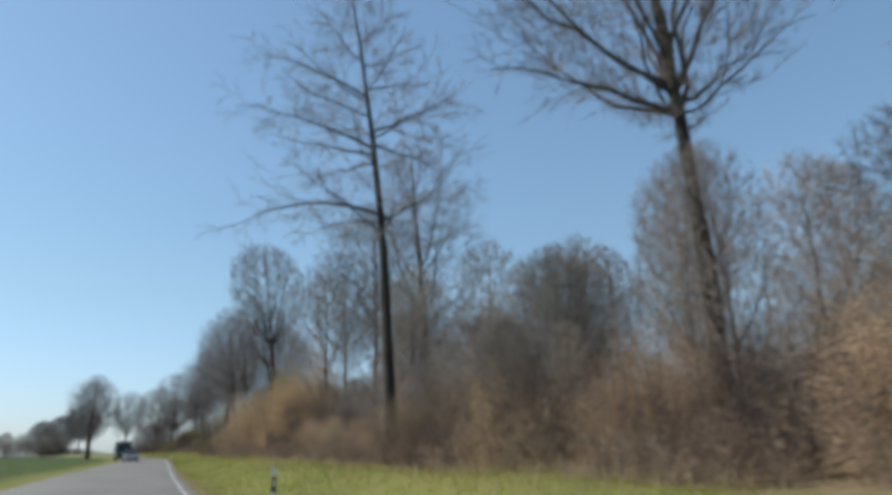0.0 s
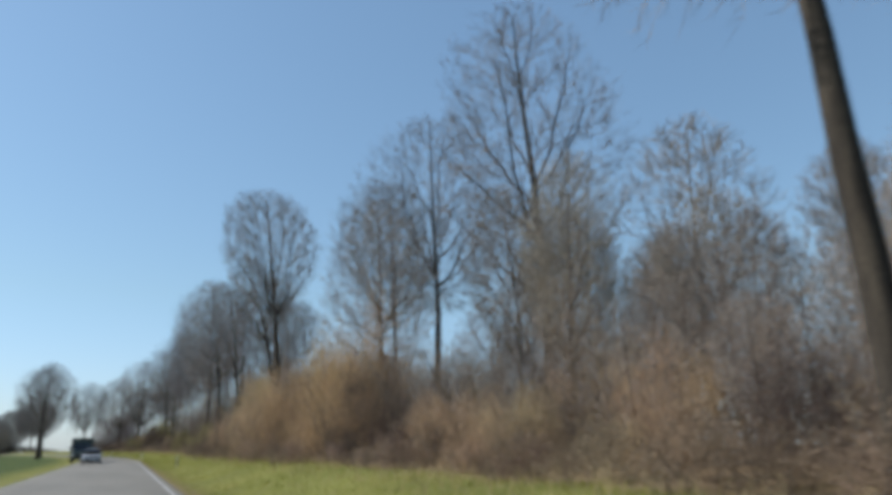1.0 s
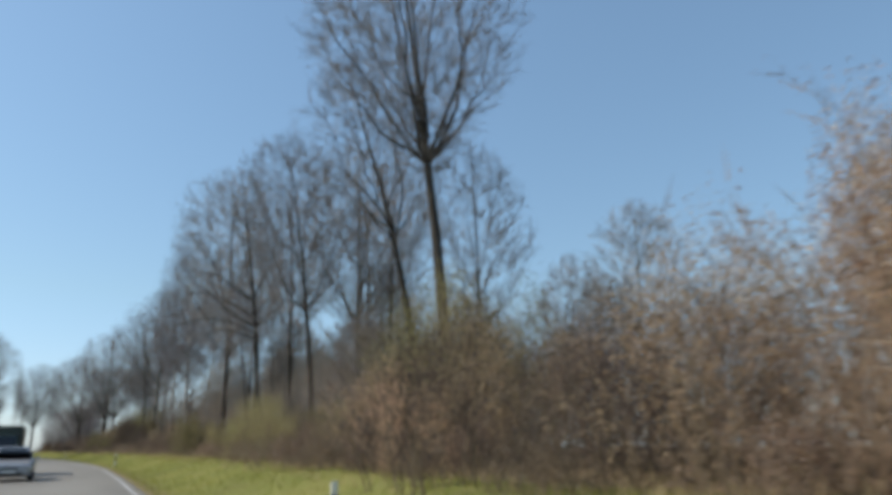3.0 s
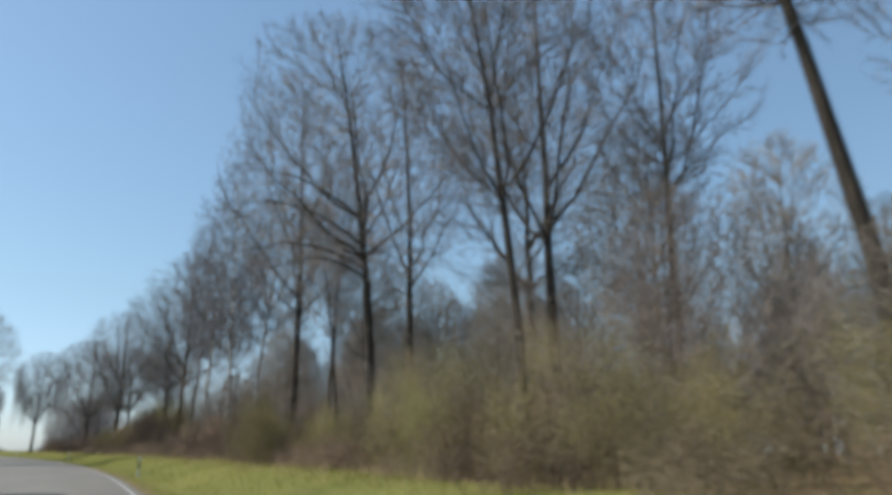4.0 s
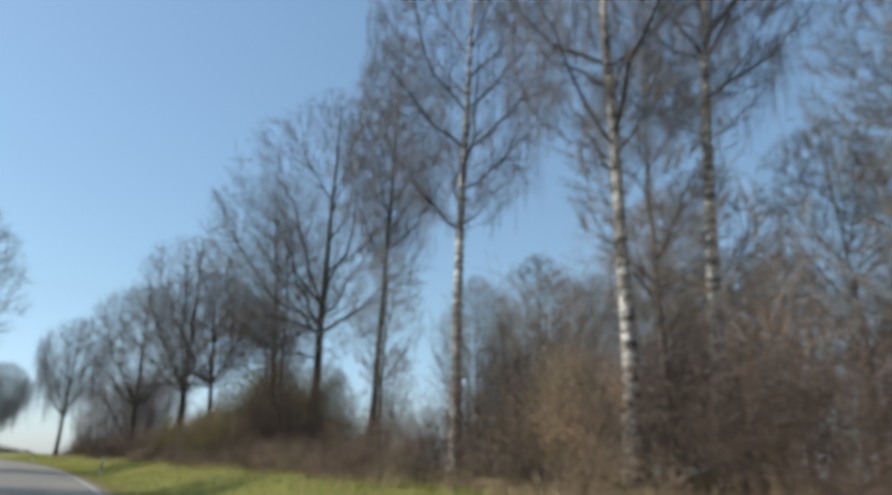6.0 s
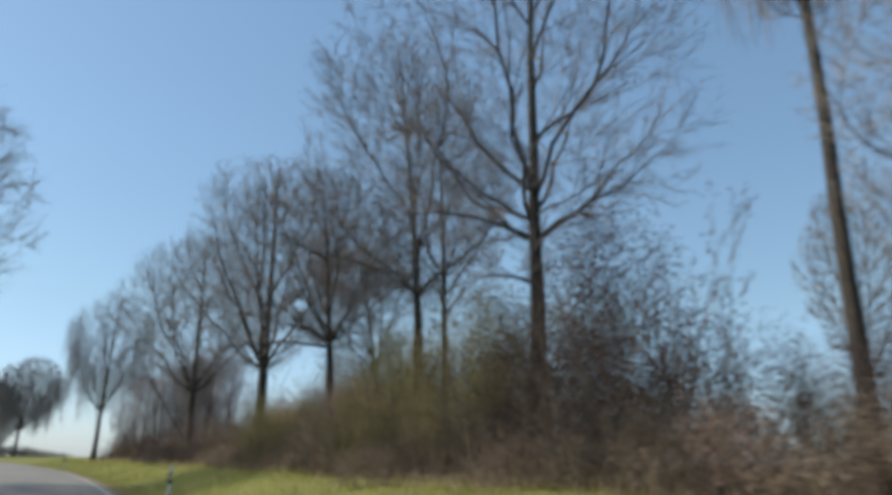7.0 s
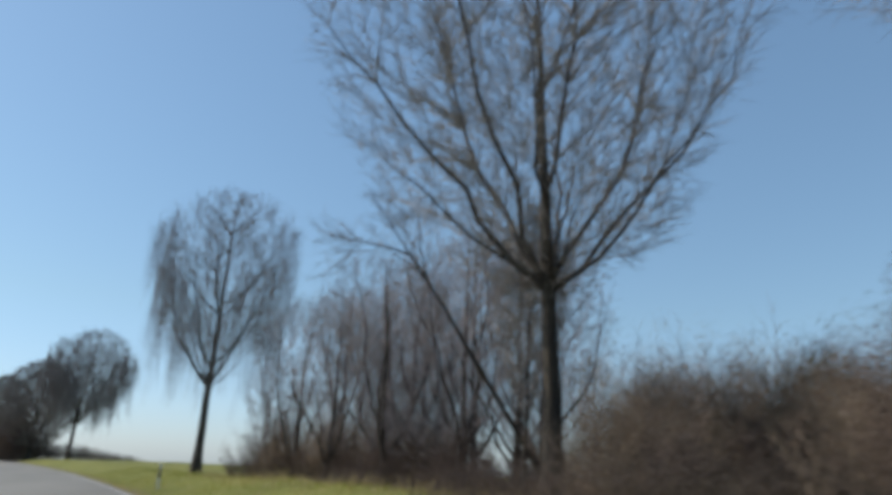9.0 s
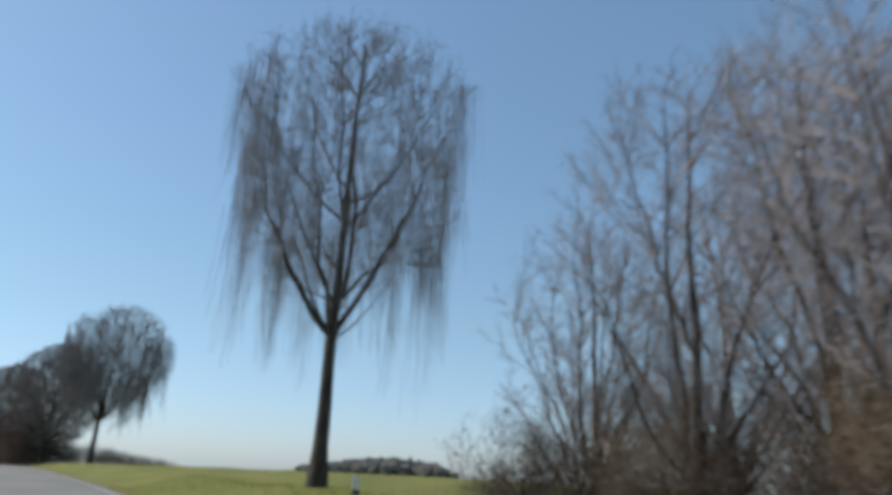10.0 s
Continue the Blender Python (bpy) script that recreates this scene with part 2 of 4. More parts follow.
def ribbons(pts, rad):
    """Thin twigs as narrow bent strips, turned every way."""
    N, K, _ = pts.shape
    e1, e2 = side_axes(unit(pts[:, -1] - pts[:, 0]))
    a = np.arange(N) * 2.4
    side = (np.cos(a)[:, None] * e1 + np.sin(a)[:, None] * e2)[:, None] * rad[:, :, None] * 1.2
    v = np.stack([pts - side, pts + side], 2).reshape(-1, 3)
    i = (np.arange(N)[:, None] * 2 * K + np.arange(K - 1) * 2).reshape(-1, 1)
    return v, np.concatenate([i + [0, 1, 3], i + [0, 3, 2]])


def spikes(base, tip, r):
    """The finest twigs: slender slivers, turned every way."""
    e1, e2 = side_axes(unit(tip - base))
    a = np.arange(len(base)) * 2.4
    side = (np.cos(a)[:, None] * e1 + np.sin(a)[:, None] * e2) * r[:, None] * 1.25
    v = np.stack([base - side, base + side, tip], 1)
    return v.reshape(-1, 3), np.arange(3 * len(base)).reshape(-1, 3)


def leaves(rng, at, size):
    """Small bent leaves, two triangles each, at the given places."""
    n = len(at)
    d = unit(rng.normal(size=(n, 3)))
    e1, e2 = side_axes(d)
    s = size * rng.uniform(0.6, 1.4, (n, 1))
    a, b = at - d * s, at + d * s
    mid = at + e2 * s * 0.25
    v = np.stack([a, mid + e1 * s * 0.55, b, mid - e1 * s * 0.55], 1)
    i = np.arange(n)[:, None] * 4
    return v.reshape(-1, 3), np.concatenate([i + [0, 1, 2], i + [0, 2, 3]], 1).reshape(-1, 3)


def branch(rng, pts, rad, length, n, s0, s1, ang, ratio, k, up, wig, prof=None, thick=0.6, slim=0.02):
    """n children on each of the polylines, between s0 and s1 of their length."""
    N, K, _ = pts.shape
    who = np.repeat(np.arange(N), n)
    s = (np.tile(np.arange(n), N) + rng.uniform(0.05, 0.95, N * n)) / n
    q = np.clip((s0 + (s1 - s0) * s) * (K - 1), 0, K - 1 - 1e-6)
    j = q.astype(int)
    w = (q - j)[:, None]
    at = pts[who, j] * (1 - w) + pts[who, j + 1] * w
    r_at = rad[who, j] * (1 - w[:, 0]) + rad[who, j + 1] * w[:, 0]
    tan = unit(pts[who, j + 1] - pts[who, j])
    e1, e2 = side_axes(tan)
    az = np.arange(N * n) * 2.39996 + rng.normal(0, 0.5, N * n) + who * 1.7
    a = np.radians(ang[0] + (ang[1] - ang[0]) * s + rng.normal(0, 7, N * n))
    d = np.cos(a)[:, None] * tan + np.sin(a)[:, None] * (np.cos(az)[:, None] * e1 + np.sin(az)[:, None] * e2)
    L = length[who] * ratio * (prof(s) if prof else 1) * rng.uniform(0.7, 1.25, N * n)
    out, p = [at], at
    for _ in range(k - 1):
        p = p + d * (L / (k - 1))[:, None]
        out.append(p)
        d = unit(d + np.array([0, 0, up]) / (k - 1) + rng.normal(0, wig, d.shape))
    r0 = np.minimum(r_at * thick, L * slim)
    taper = 1 - 0.82 * np.linspace(0, 1, k)
    return np.stack(out, 1), r0[:, None] * taper, L


def trunk_line(rng, h, r, lean, k=14, wig=0.02, bow=1.6):
    s = np.linspace(0, 1, k)
    p = np.zeros((1, k, 3))
    drift = np.cumsum(rng.normal(0, wig * h / k, (k, 2)), 0)
    drift -= drift[0]
    p[0, :, 0] = lean[0] * s**bow + drift[:, 0]
    p[0, :, 1] = lean[1] * s**bow + drift[:, 1]
    p[0, :, 2] = s * h
    rad = (r * (1 - 0.9 * s**0.9) + r * 0.45 * np.exp(-s * h / 0.5))[None]
    return p, rad


STYLES = {
    # limbs: count, lowest fork, angles from the trunk (low, high), how far the forks gather low down, lift; crown: half width,
    # outline from its foot to its top; twigs: lift; hang: length of drooping strands
    "vase": dict(limbs=16, s0=0.30, ang=(50, 16), gather=0.85, lift=0.10, wide=0.30, skirt=0.95, outline=((0, 0.12), (0.16, 0.58), (0.38, 0.92), (0.6, 1.0), (0.82, 0.80), (0.94, 0.5), (1, 0.2)), tlift=0.15),
    "round": dict(limbs=19, s0=0.32, ang=(66, 22), gather=0.85, lift=0.12, wide=0.28, skirt=0.85, outline=((0, 0.3), (0.15, 0.75), (0.4, 1.0), (0.65, 0.95), (0.85, 0.68), (0.95, 0.4), (1, 0.15)), tlift=0.05),
    "level": dict(limbs=22, s0=0.34, ang=(86, 46), gather=1.0, lift=0.05, wide=0.27, skirt=0.9, outline=((0, 0.55), (0.15, 0.95), (0.4, 0.95), (0.65, 0.72), (0.85, 0.42), (1, 0.08)), tlift=-0.35, sparse=0.5),
    "forest": dict(limbs=12, s0=0.36, ang=(46, 18), gather=0.85, lift=0.12, wide=0.21, skirt=0.9, outline=((0, 0.2), (0.2, 0.7), (0.5, 1.0), (0.75, 0.9), (0.92, 0.55), (1, 0.12)), tlift=0.1, sparse=0.5),
    "birch": dict(limbs=19, s0=0.26, ang=(48, 22), gather=0.9, lift=0.05, wide=0.21, skirt=1.05, outline=((0, 0.3), (0.2, 0.8), (0.5, 1.0), (0.75, 0.8), (0.92, 0.45), (1, 0.12)), tlift=-0.3, hang=(0.5, 1.7), sparse=0.75),
    "weeping": dict(limbs=17, s0=0.26, ang=(42, 22), gather=1.0, lift=-0.05, wide=0.24, skirt=1.5, outline=((0, 0.62), (0.2, 0.86), (0.45, 1.0), (0.68, 0.96), (0.85, 0.74), (0.95, 0.45), (1, 0.2)), tlift=-0.25, hang=(1.6, 6.4)),
    "stems": dict(limbs=10, s0=0.07, ang=(44, 10), gather=0.7, lift=0.08, wide=0.33, skirt=1.0, outline=((0, 0.1), (0.2, 0.42), (0.45, 0.78), (0.7, 1.0), (0.88, 0.86), (1, 0.42)), tlift=0.0, sparse=0.46),
    "fan": dict(limbs=17, s0=0.42, ang=(42, 13), gather=0.8, lift=0.06, wide=0.20, skirt=0.95, outline=((0, 0.1), (0.16, 0.45), (0.38, 0.78), (0.62, 1.0), (0.82, 0.92), (0.94, 0.62), (1, 0.25)), tlift=0.1),
}


def curve(rng, p0, d0, p2, k, lift, wig):
    """N bent lines of K points from p0, setting out along d0, to p2."""
    gap = np.linalg.norm(p2 - p0, axis=1)[:, None]
    p1 = p0 + unit(d0 + np.array([0, 0, lift])) * gap * 0.5
    s = np.linspace(0, 1, k)[None, :, None]
    line = (1 - s) ** 2 * p0[:, None] + 2 * s * (1 - s) * p1[:, None] + s * s * p2[:, None]
    kink = np.cumsum(rng.normal(0, wig, line.shape), 1)
    kink -= kink[:, :1] + (kink[:, -1:] - kink[:, :1]) * s
    return line + kink * gap[:, :, None] / k


def grow(rng, stems, targets, heart, k, lift, wig, thick, slim):
    """From the best placed point of the stems, one child to each target, growing away from its heart."""
    flat = np.concatenate([p[:, 1:].reshape(-1, 3) for p, r in stems])
    tang = np.concatenate([unit(p[:, 1:] - p[:, :-1]).reshape(-1, 3) for p, r in stems])
    thickness = np.concatenate([r[:, 1:].reshape(-1) for p, r in stems])
    pick = np.empty(len(targets), int)
    away = unit(targets - heart)
    for a in range(0, len(targets), 400):
        d = targets[a:a + 400, None] - flat[None]
        far = np.linalg.norm(d, axis=2) + 1e-6
        cosine = np.einsum("ijk,jk->ij", d, tang) / far
        outward = np.einsum("ijk,ik->ij", d, away[a:a + 400]) / far
        pick[a:a + 400] = np.argmin(far * (1 + 1.2 * np.maximum(0, 0.6 - cosine) + 2.2 * np.maximum(0, 0.86 - outward)), 1)
    p0 = flat[pick]
    gap = np.linalg.norm(targets - p0, axis=1)
    line = curve(rng, p0, 0.45 * tang[pick] + unit(targets - p0) * 0.8, targets, k, lift, wig)
    r0 = np.minimum(thickness[pick] * thick, gap * slim)
    return line, r0[:, None] * (1 - 0.8 * np.linspace(0, 1, k)), gap


def tree_meshes(seed, h, r, style, lean=(0, 0), fine=1.0, scale_crown=1.0, s0=None, bark=None, wig=0.02, extra=(), coarse=1.0, twig=None, density=1.0):
    """The meshes of one bare tree: trunk, limbs, and a crown of branches and twigs that fills its outline."""
    rng = np.random.default_rng(seed)
    st = STYLES[style]
    tp, tr = trunk_line(rng, h * 0.97, r, lean, wig=wig)
    fork = (s0 or st["s0"]) * h
    low, wide = fork * st["skirt"], h * st["wide"] * scale_crown
    ou, ow = np.array(st["outline"]).T
    lobes = [(rng.integers(2, 6), rng.uniform(-3, 3), rng.uniform(0, 6.28)) for _ in range(4)]

    def axis(z):
        return np.stack([np.interp(z, tp[0, :, 2], tp[0, :, 0]), np.interp(z, tp[0, :, 2], tp[0, :, 1]), z], -1)

    def crown_points(n, inner, outer, from_u=0.0):
        """Places in the crown, between two shares of its radius; the outline is a little lobed."""
        u = rng.uniform(from_u, 1, n * 4)
        u = u[rng.uniform(0, 1, n * 4) < np.interp(u, ou, ow) + 0.06][:n]
        az = rng.uniform(0, 2 * np.pi, len(u))
        bulge = 1 + 0.13 * sum(np.sin(m * az + q * u * 3 + o) for m, q, o in lobes) / 2
        rho = np.sqrt(rng.uniform(inner ** 2, outer ** 2, len(u))) * np.interp(u, ou, ow) * wide * bulge
        z = low + u * (h - low)
        angle = np.radians(st["ang"][0] + (st["ang"][1] - st["ang"][0]) * u)
        return axis(z) + np.stack([np.cos(az) * rho, np.sin(az) * rho, 0 * z], -1), axis(np.clip(z - rho / np.tan(angle), fork * 0.9, h))

    # limbs: to points spread round the crown, from forks gathered low on the trunk
    n = max(6, int(st["limbs"] * fine))
    u = (np.arange(n) + rng.uniform(0.2, 0.8, n)) / n
    az = np.arange(n) * 2.39996 + rng.normal(0, 0.35, n)
    rho = np.interp(u, ou, ow) * wide * rng.uniform(0.72, 0.97, n)
    z = low + u * (h - low)
    tips = axis(z) + np.stack([np.cos(az) * rho, np.sin(az) * rho, 0 * z], -1)
    a = np.radians(st["ang"][0] + (st["ang"][1] - st["ang"][0]) * u + rng.normal(0, 5, n))
    at_z = np.clip(z - rho / np.tan(a), fork, 0.9 * h)
    at_z = np.clip(fork + (at_z - fork) * st["gather"] + rng.normal(0, 0.02 * h, n), fork, 0.9 * h)
    root = axis(at_z)
    set_out = unit(tips - root) * 0.8 + np.stack([np.cos(az), np.sin(az), 0 * az], -1) * np.sin(a)[:, None] * 0.7
    lp = curve(rng, root, set_out, tips, 9, st["lift"], 0.16)
    ll = np.linalg.norm(tips - root, axis=1)
    lr = np.minimum(np.interp(at_z, tp[0, :, 2], tr[0]) * 0.5, ll * 0.0112)[:, None] * (1 - 0.84 * np.linspace(0, 1, 9))
    for z, dx, dy, dz, arch, thick in extra:
        q = np.linspace(0, 1, 9)
        base = axis(np.array(float(z)))
        line = base + q[:, None] * (dx, dy, dz) + (q * (1 - q))[:, None] * (0, 0, 4 * arch) + rng.normal(0, 0.07, (9, 3)) * q[:, None]
        lp, lr = np.concatenate([lp, line[None]]), np.concatenate([lr, thick * (1 - 0.85 * q)[None]])
    spare = st.get("sparse", 1.0) * density
    hang = st.get("hang")
    lift = st["tlift"]
    stems = [(lp, lr), (tp[:, 9:], tr[:, 9:])]
    bp, br, bl = grow(rng, stems, *crown_points(int(340 * spare), 0.2, 0.92), 6, lift * 0.5, 0.16, 0.6, 0.011)
    if len(extra):  # side branches of the set limbs
        xp, xr, xl = branch(rng, lp[-len(extra):], lr[-len(extra):], np.full(len(extra), 4.5), 10, 0.2, 1.0, (50, 40), 0.38, 6, -0.1 if lift < 0 else 0.2, 0.12, lambda s: 1.05 - 0.5 * s, 0.6, 0.012)
        bp, br = np.concatenate([bp, xp]), np.concatenate([br, xr])
    wp, wr, wl = grow(rng, [(bp, br), (lp[:, 4:], lr[:, 4:])], *crown_points(int(2500 * spare), 0.25, 0.99), 4, lift, 0.14, 0.65, 0.007)
    if len(extra):
        xp, xr, xl = branch(rng, bp[-10 * len(extra):], br[-10 * len(extra):], np.full(10 * len(extra), 1.6), 5, 0.15, 1.0, (45, 35), 0.45, 4, lift * 2, 0.12, None, 0.65, 0.008)
        wp, wr, wl = np.concatenate([wp, xp]), np.concatenate([wr, xr]), np.concatenate([wl, xl])
    wr = np.maximum(wr, 0.0055 * coarse)
    sp, sr, sl = branch(rng, wp, wr, np.clip(wl, 0.4, 1.0), 6, 0.1, 1.0, (38, 26), 0.6, 2, lift, 0.1, None, 1, 0.02)
    v3, f3 = ribbons(wp, wr)
    v4, f4 = spikes(sp[:, 0], sp[:, 1], np.full(len(sp), 0.0062 * coarse))
    if hang:  # strands that hang in bunches from the outer twigs
        out = np.linalg.norm((wp[:, -1] - axis(wp[:, -1, 2]))[:, :2], axis=1) - 0.25 * (wp[:, -1, 2] - low) + rng.uniform(0, 1.2 * wide, len(wp))
        heads = wp[np.argsort(-out)[:int(420 * spare)], -1]
        per = 8
        who = np.repeat(np.arange(len(heads)), per)
        top = heads[who] + rng.normal(0, 0.16, (len(who), 3))
        span = (hang[0] + (hang[1] - hang[0]) * rng.uniform(0, 1, len(heads)) ** 1.4)[who] * rng.uniform(0.55, 1.05, len(who))
        span = np.minimum(span, np.maximum(top[:, 2] - fork * rng.uniform(0.5, 1.2, len(heads))[who], 0.3))
        s = np.linspace(0, 1, 5)[None, :, None]
        sway = rng.normal(0, 0.06, (len(heads), 1, 3))[who] + rng.normal(0, 0.03, (len(who), 1, 3))
        hp = top[:, None] + s ** 1.5 * sway * span[:, None, None] - np.array([0, 0, 1.0]) * s * span[:, None, None]
        v5, f5 = ribbons(hp, np.full((len(hp), 5), 0.0055 * coarse) * (1 - 0.4 * np.linspace(0, 1, 5)))
        v4, f4 = np.concatenate([v4, v5]), np.concatenate([f4, f5 + len(v4)])
    bark = bark or BARK
    trunk = mesh_from("trunk", *tubes(tp, tr, 10), bark, True)
    limbs = [mesh_from("limb", *tubes(lp[n:n + 1], lr[n:n + 1], 6), LIMB, True) for n in range(len(lp))]
    v2, f2 = tubes(bp, np.maximum(br, 0.010), 3)
    f23 = np.concatenate([f2[:, [0, 1, 2]], f2[:, [0, 2, 3]], f3 + len(v2)])
    crown = mesh_from("crown", np.concatenate([v2, v3, v4]), np.concatenate([f23, f4 + len(v2) + len(v3)]), twig or (BIRCH_TWIG if hang else TWIG))
    return trunk, limbs, crown


def fill_tree(e, meshes):
    trunk, limbs, crown = meshes
    part_mesh("trunk", trunk, e)
    for m in limbs:
        part_mesh("limb", m, e)
    tagged(part_mesh("crown", crown, e, "fine bare twigs"), kind="stuff")


def thing(name, x, y, z, label, category, group="", turn=0.0, size=1.0):
    e = new(name)
    e.empty_display_size = 0.3
    e.matrix_basis = Matrix.LocRotScale((x, y, z), Euler((0, 0, turn)), (size,) * 3)
    return tagged(e, label, category, group)


# ---- the lie of the land ----
EDGE_Y = np.array([-400, -80, 0, 20, 40, 60, 80, 100, 119, 133, 150, 165, 184, 204, 220, 237, 250, 280, 300, 326, 400, 600, 1500], float)
EDGE_X = np.array([1.0, 1.4, 1.5, 1.55, 1.85, 2.4, 2.95, 3.5, 3.75, 3.4, 2.4, 1.2, -0.9, -3.8, -6.9, -10.6, -13.8, -22, -28, -36.5, -64, -150, -600], float)
_fine_y = np.arange(-400, 1500, 1.0)
_fine_x = np.convolve(np.pad(np.interp(_fine_y, EDGE_Y, EDGE_X), 12, mode="edge"), np.hanning(25) / np.hanning(25).sum(), mode="valid")


def edge(y):
    """x of the carriageway's right edge."""
    return np.interp(y, _fine_y, _fine_x)


def step(a, b, v):
    u = np.clip((v - a) / (b - a), 0, 1)
    return u * u * (3 - 2 * u)


def wave(x, y):
    return (np.sin(x * 0.9 + 1.3 * np.sin(y * 0.31)) * np.sin(y * 0.43 + 0.7 * np.sin(x * 0.37)) * 0.5
            + np.sin(x * 2.3 + y * 1.1) * np.sin(y * 1.7 - x * 0.6) * 0.25)


def land(x, y):
    """Height of the ground: a flat road bed, a bank on its right, fields that fall away far off."""
    x, y = np.asarray(x, float), np.asarray(y, float)
    d = x - edge(y)
    bank = 0.72 * step(0.5, 4.2, d) + 0.3 * step(4, 14, d)
    bank = bank * (1 - 0.25 * step(205, 235, y))
    left = -0.12 * step(6.2, 7.4, -d) + 0.25 * step(9, 40, -d)
    rough = 0.13 * wave(x, y) * step(0.5, 2.0, np.maximum(d, -d - 6.2))
    bed = -0.05 * step(0.35, 0.0, d) * step(-6.5, -6.1, d)
    off = np.maximum(np.maximum(d - 45, -d - 70), 0)
    fall = -0.017 * np.sqrt(off**2 + np.maximum(y - 300, 0)**2)
    hill = 10.5 * np.exp(-(((x - 95) / 80) ** 2 + ((y - 690) / 60) ** 2))
    return bank + left + rough + bed + fall + hill


def spaced(a, b, inner_a, inner_b, fine):
    """Coordinates that are fine between inner_a and inner_b and grow coarse outside."""
    out = list(np.arange(inner_a, inner_b + 1e-6, fine))
    s, v = fine, out[-1]
    while v < b:
        s *= 1.25
        v += s
        out.append(v)
    s, v = fine, inner_a
    while v > a:
        s *= 1.25
        v -= s
        out.insert(0, v)
    return np.array(out)


gd = spaced(-1800, 1800, -10, 14, 0.4)
gy = spaced(-900, 2200, -12, 260, 1.0)
GD, GY = np.meshgrid(gd, gy)
bend = np.exp(-np.maximum(np.abs(GD) - 60, 0) / 400)
GX = GD + edge(GY) * bend
GZ = land(GX, GY)
nx, ny = len(gd), len(gy)
idx = np.arange(nx * ny).reshape(ny, nx)
me = mesh_from("ground", np.stack([GX, GY, GZ], -1), np.stack([idx[:-1, :-1], idx[:-1, 1:], idx[1:, 1:], idx[1:, :-1]], -1).reshape(-1, 4), GROUND, True)
D = GX - edge(GY)
litter = np.clip(step(4.0, 6.5, D) * (1 - step(206, 222, GY)) * (1 - step(40, 60, D)) + 0.75 * step(1.0, 0.25, D) * step(-0.6, 0.1, D), 0, 1)
me.attributes.new("litter", "FLOAT", "POINT").data.foreach_set("value", litter.ravel().astype(np.float32))
# where the ground takes the darker green: beyond the left verge
left_field = step(7.0, 10.0, -D)
me.attributes.new("left_field", "FLOAT", "POINT").data.foreach_set("value", left_field.ravel().astype(np.float32))
tagged(new("ground", me), "grassy verge, leaf litter and fields beside a country road", "ground", kind="structure")

ry = np.arange(-60, 420, 1.5)
rd = np.array([-6.15, -6.0, -5, -4, -3, -2, -1, 0.0, 0.12])
rz = np.array([-0.03, 0.012, 0.03, 0.045, 0.055, 0.045, 0.03, 0.012, -0.03])
RX, RY = np.meshgrid(rd, ry)
RX = RX + edge(RY)
fall_road = land(edge(RY) - 3.0, RY) + 0.05
RZ = np.broadcast_to(rz, RX.shape) + fall_road
nx, ny = len(rd), len(ry)
idx = np.arange(nx * ny).reshape(ny, nx)
road_faces = np.stack([idx[:-1, :-1], idx[:-1, 1:], idx[1:, 1:], idx[1:, :-1]], -1).reshape(-1, 4)
tagged(new("road", mesh_from("road", np.stack([RX, RY, RZ], -1), road_faces, ASPHALT, True)), "grey worn asphalt country road", "road", kind="structure")


def stripe(name, d0, d1, label):
    y = np.arange(-60, 420, 1.5)
    z = land(edge(y) - 3.0, y) + 0.05
    f = lambda d: np.interp(d, rd, rz) + 0.006
    v = np.stack([np.stack([edge(y) + d0, y, z + f(d0)], -1), np.stack([edge(y) + d1, y, z + f(d1)], -1)], 1)
    i = np.arange(len(y) - 1) * 2
    tagged(new(name, mesh_from(name, v, np.stack([i, i + 1, i + 3, i + 2], -1), PAINT)), label, "road marking", kind="structure")


stripe("road_marking", -0.29, -0.19, "worn white painted edge line on the asphalt")


def on_land(x, y):
    return float(land(x, y))


# ---- single trees that stand out ----
def single(x, y, h, r, style, seed, label, lean=(0, 0), crown=1.0, s0=None, bark=None, fine=1.0, name="tree", wig=0.02, extra=(), coarse=1.0, density=1.0):
    e = thing(name, x, y, on_land(x, y) - 0.12, label, "tree", "roadside trees")
    fill_tree(e, tree_meshes(seed, h, r, style, lean, fine, crown, s0, bark, wig, extra, coarse, None, density))
    return e


single(8.43, 25.0, 21.5, 0.26, "level", 11, "bare dark tree with level drooping limbs above the hedge", (-2.0, 0.8), 0.9, 0.42, extra=((9.7, -5.6, 1.6, -0.6, 0.7, 0.085), (12.6, -5.2, 1.2, 1.6, 0.3, 0.07), (15.0, -4.4, 1.6, 2.2, 0.2, 0.06), (13.4, 3.4, 0.8, 2.2, -0.1, 0.07)))
single(12.2, 12.3, 21, 0.27, "vase", 12, "bare tree with a tall dark trunk and steep forks", (-1.0, 0.5), 0.95, 0.41, extra=((8.6, -4.6, 1.4, 1.2, 0.2, 0.08), (9.2, -4.4, 0.8, 2.4, 0.1, 0.08), (10.2, -3.0, -1.4, 2.6, 0, 0.07)))
single(14.5, 87, 26, 0.34, "fan", 13, "very tall bare tree with a narrow fan crown", (-2.6, 1.0), 1.08, 0.49, coarse=1.15, fine=1.3, density=1.5)
single(19.2, 61.1, 23.5, 0.30, "round", 14, "bare tree with a wide rounded crown above brown bushes", (-0.5, 0.3), 0.94, 0.45)
single(17.0, 63.0, 19, 0.2, "vase", 15, "slender bare tree beside a round-crowned one", (-0.6, 0.3), 0.74, 0.45)
single(18.8, 47.6, 24, 0.36, "round", 16, "bare tree with steep grey limbs", (-1.2, 0.2), 0.82)
single(13.9, 57.3, 15, 0.15, "round", 17, "small bare tree behind the hedge", (-0.5, 0), 0.95)
single(17.3, 88.8, 15, 0.14, "forest", 18, "thin bare tree in the wood's edge", (-0.4, 0), 0.95)
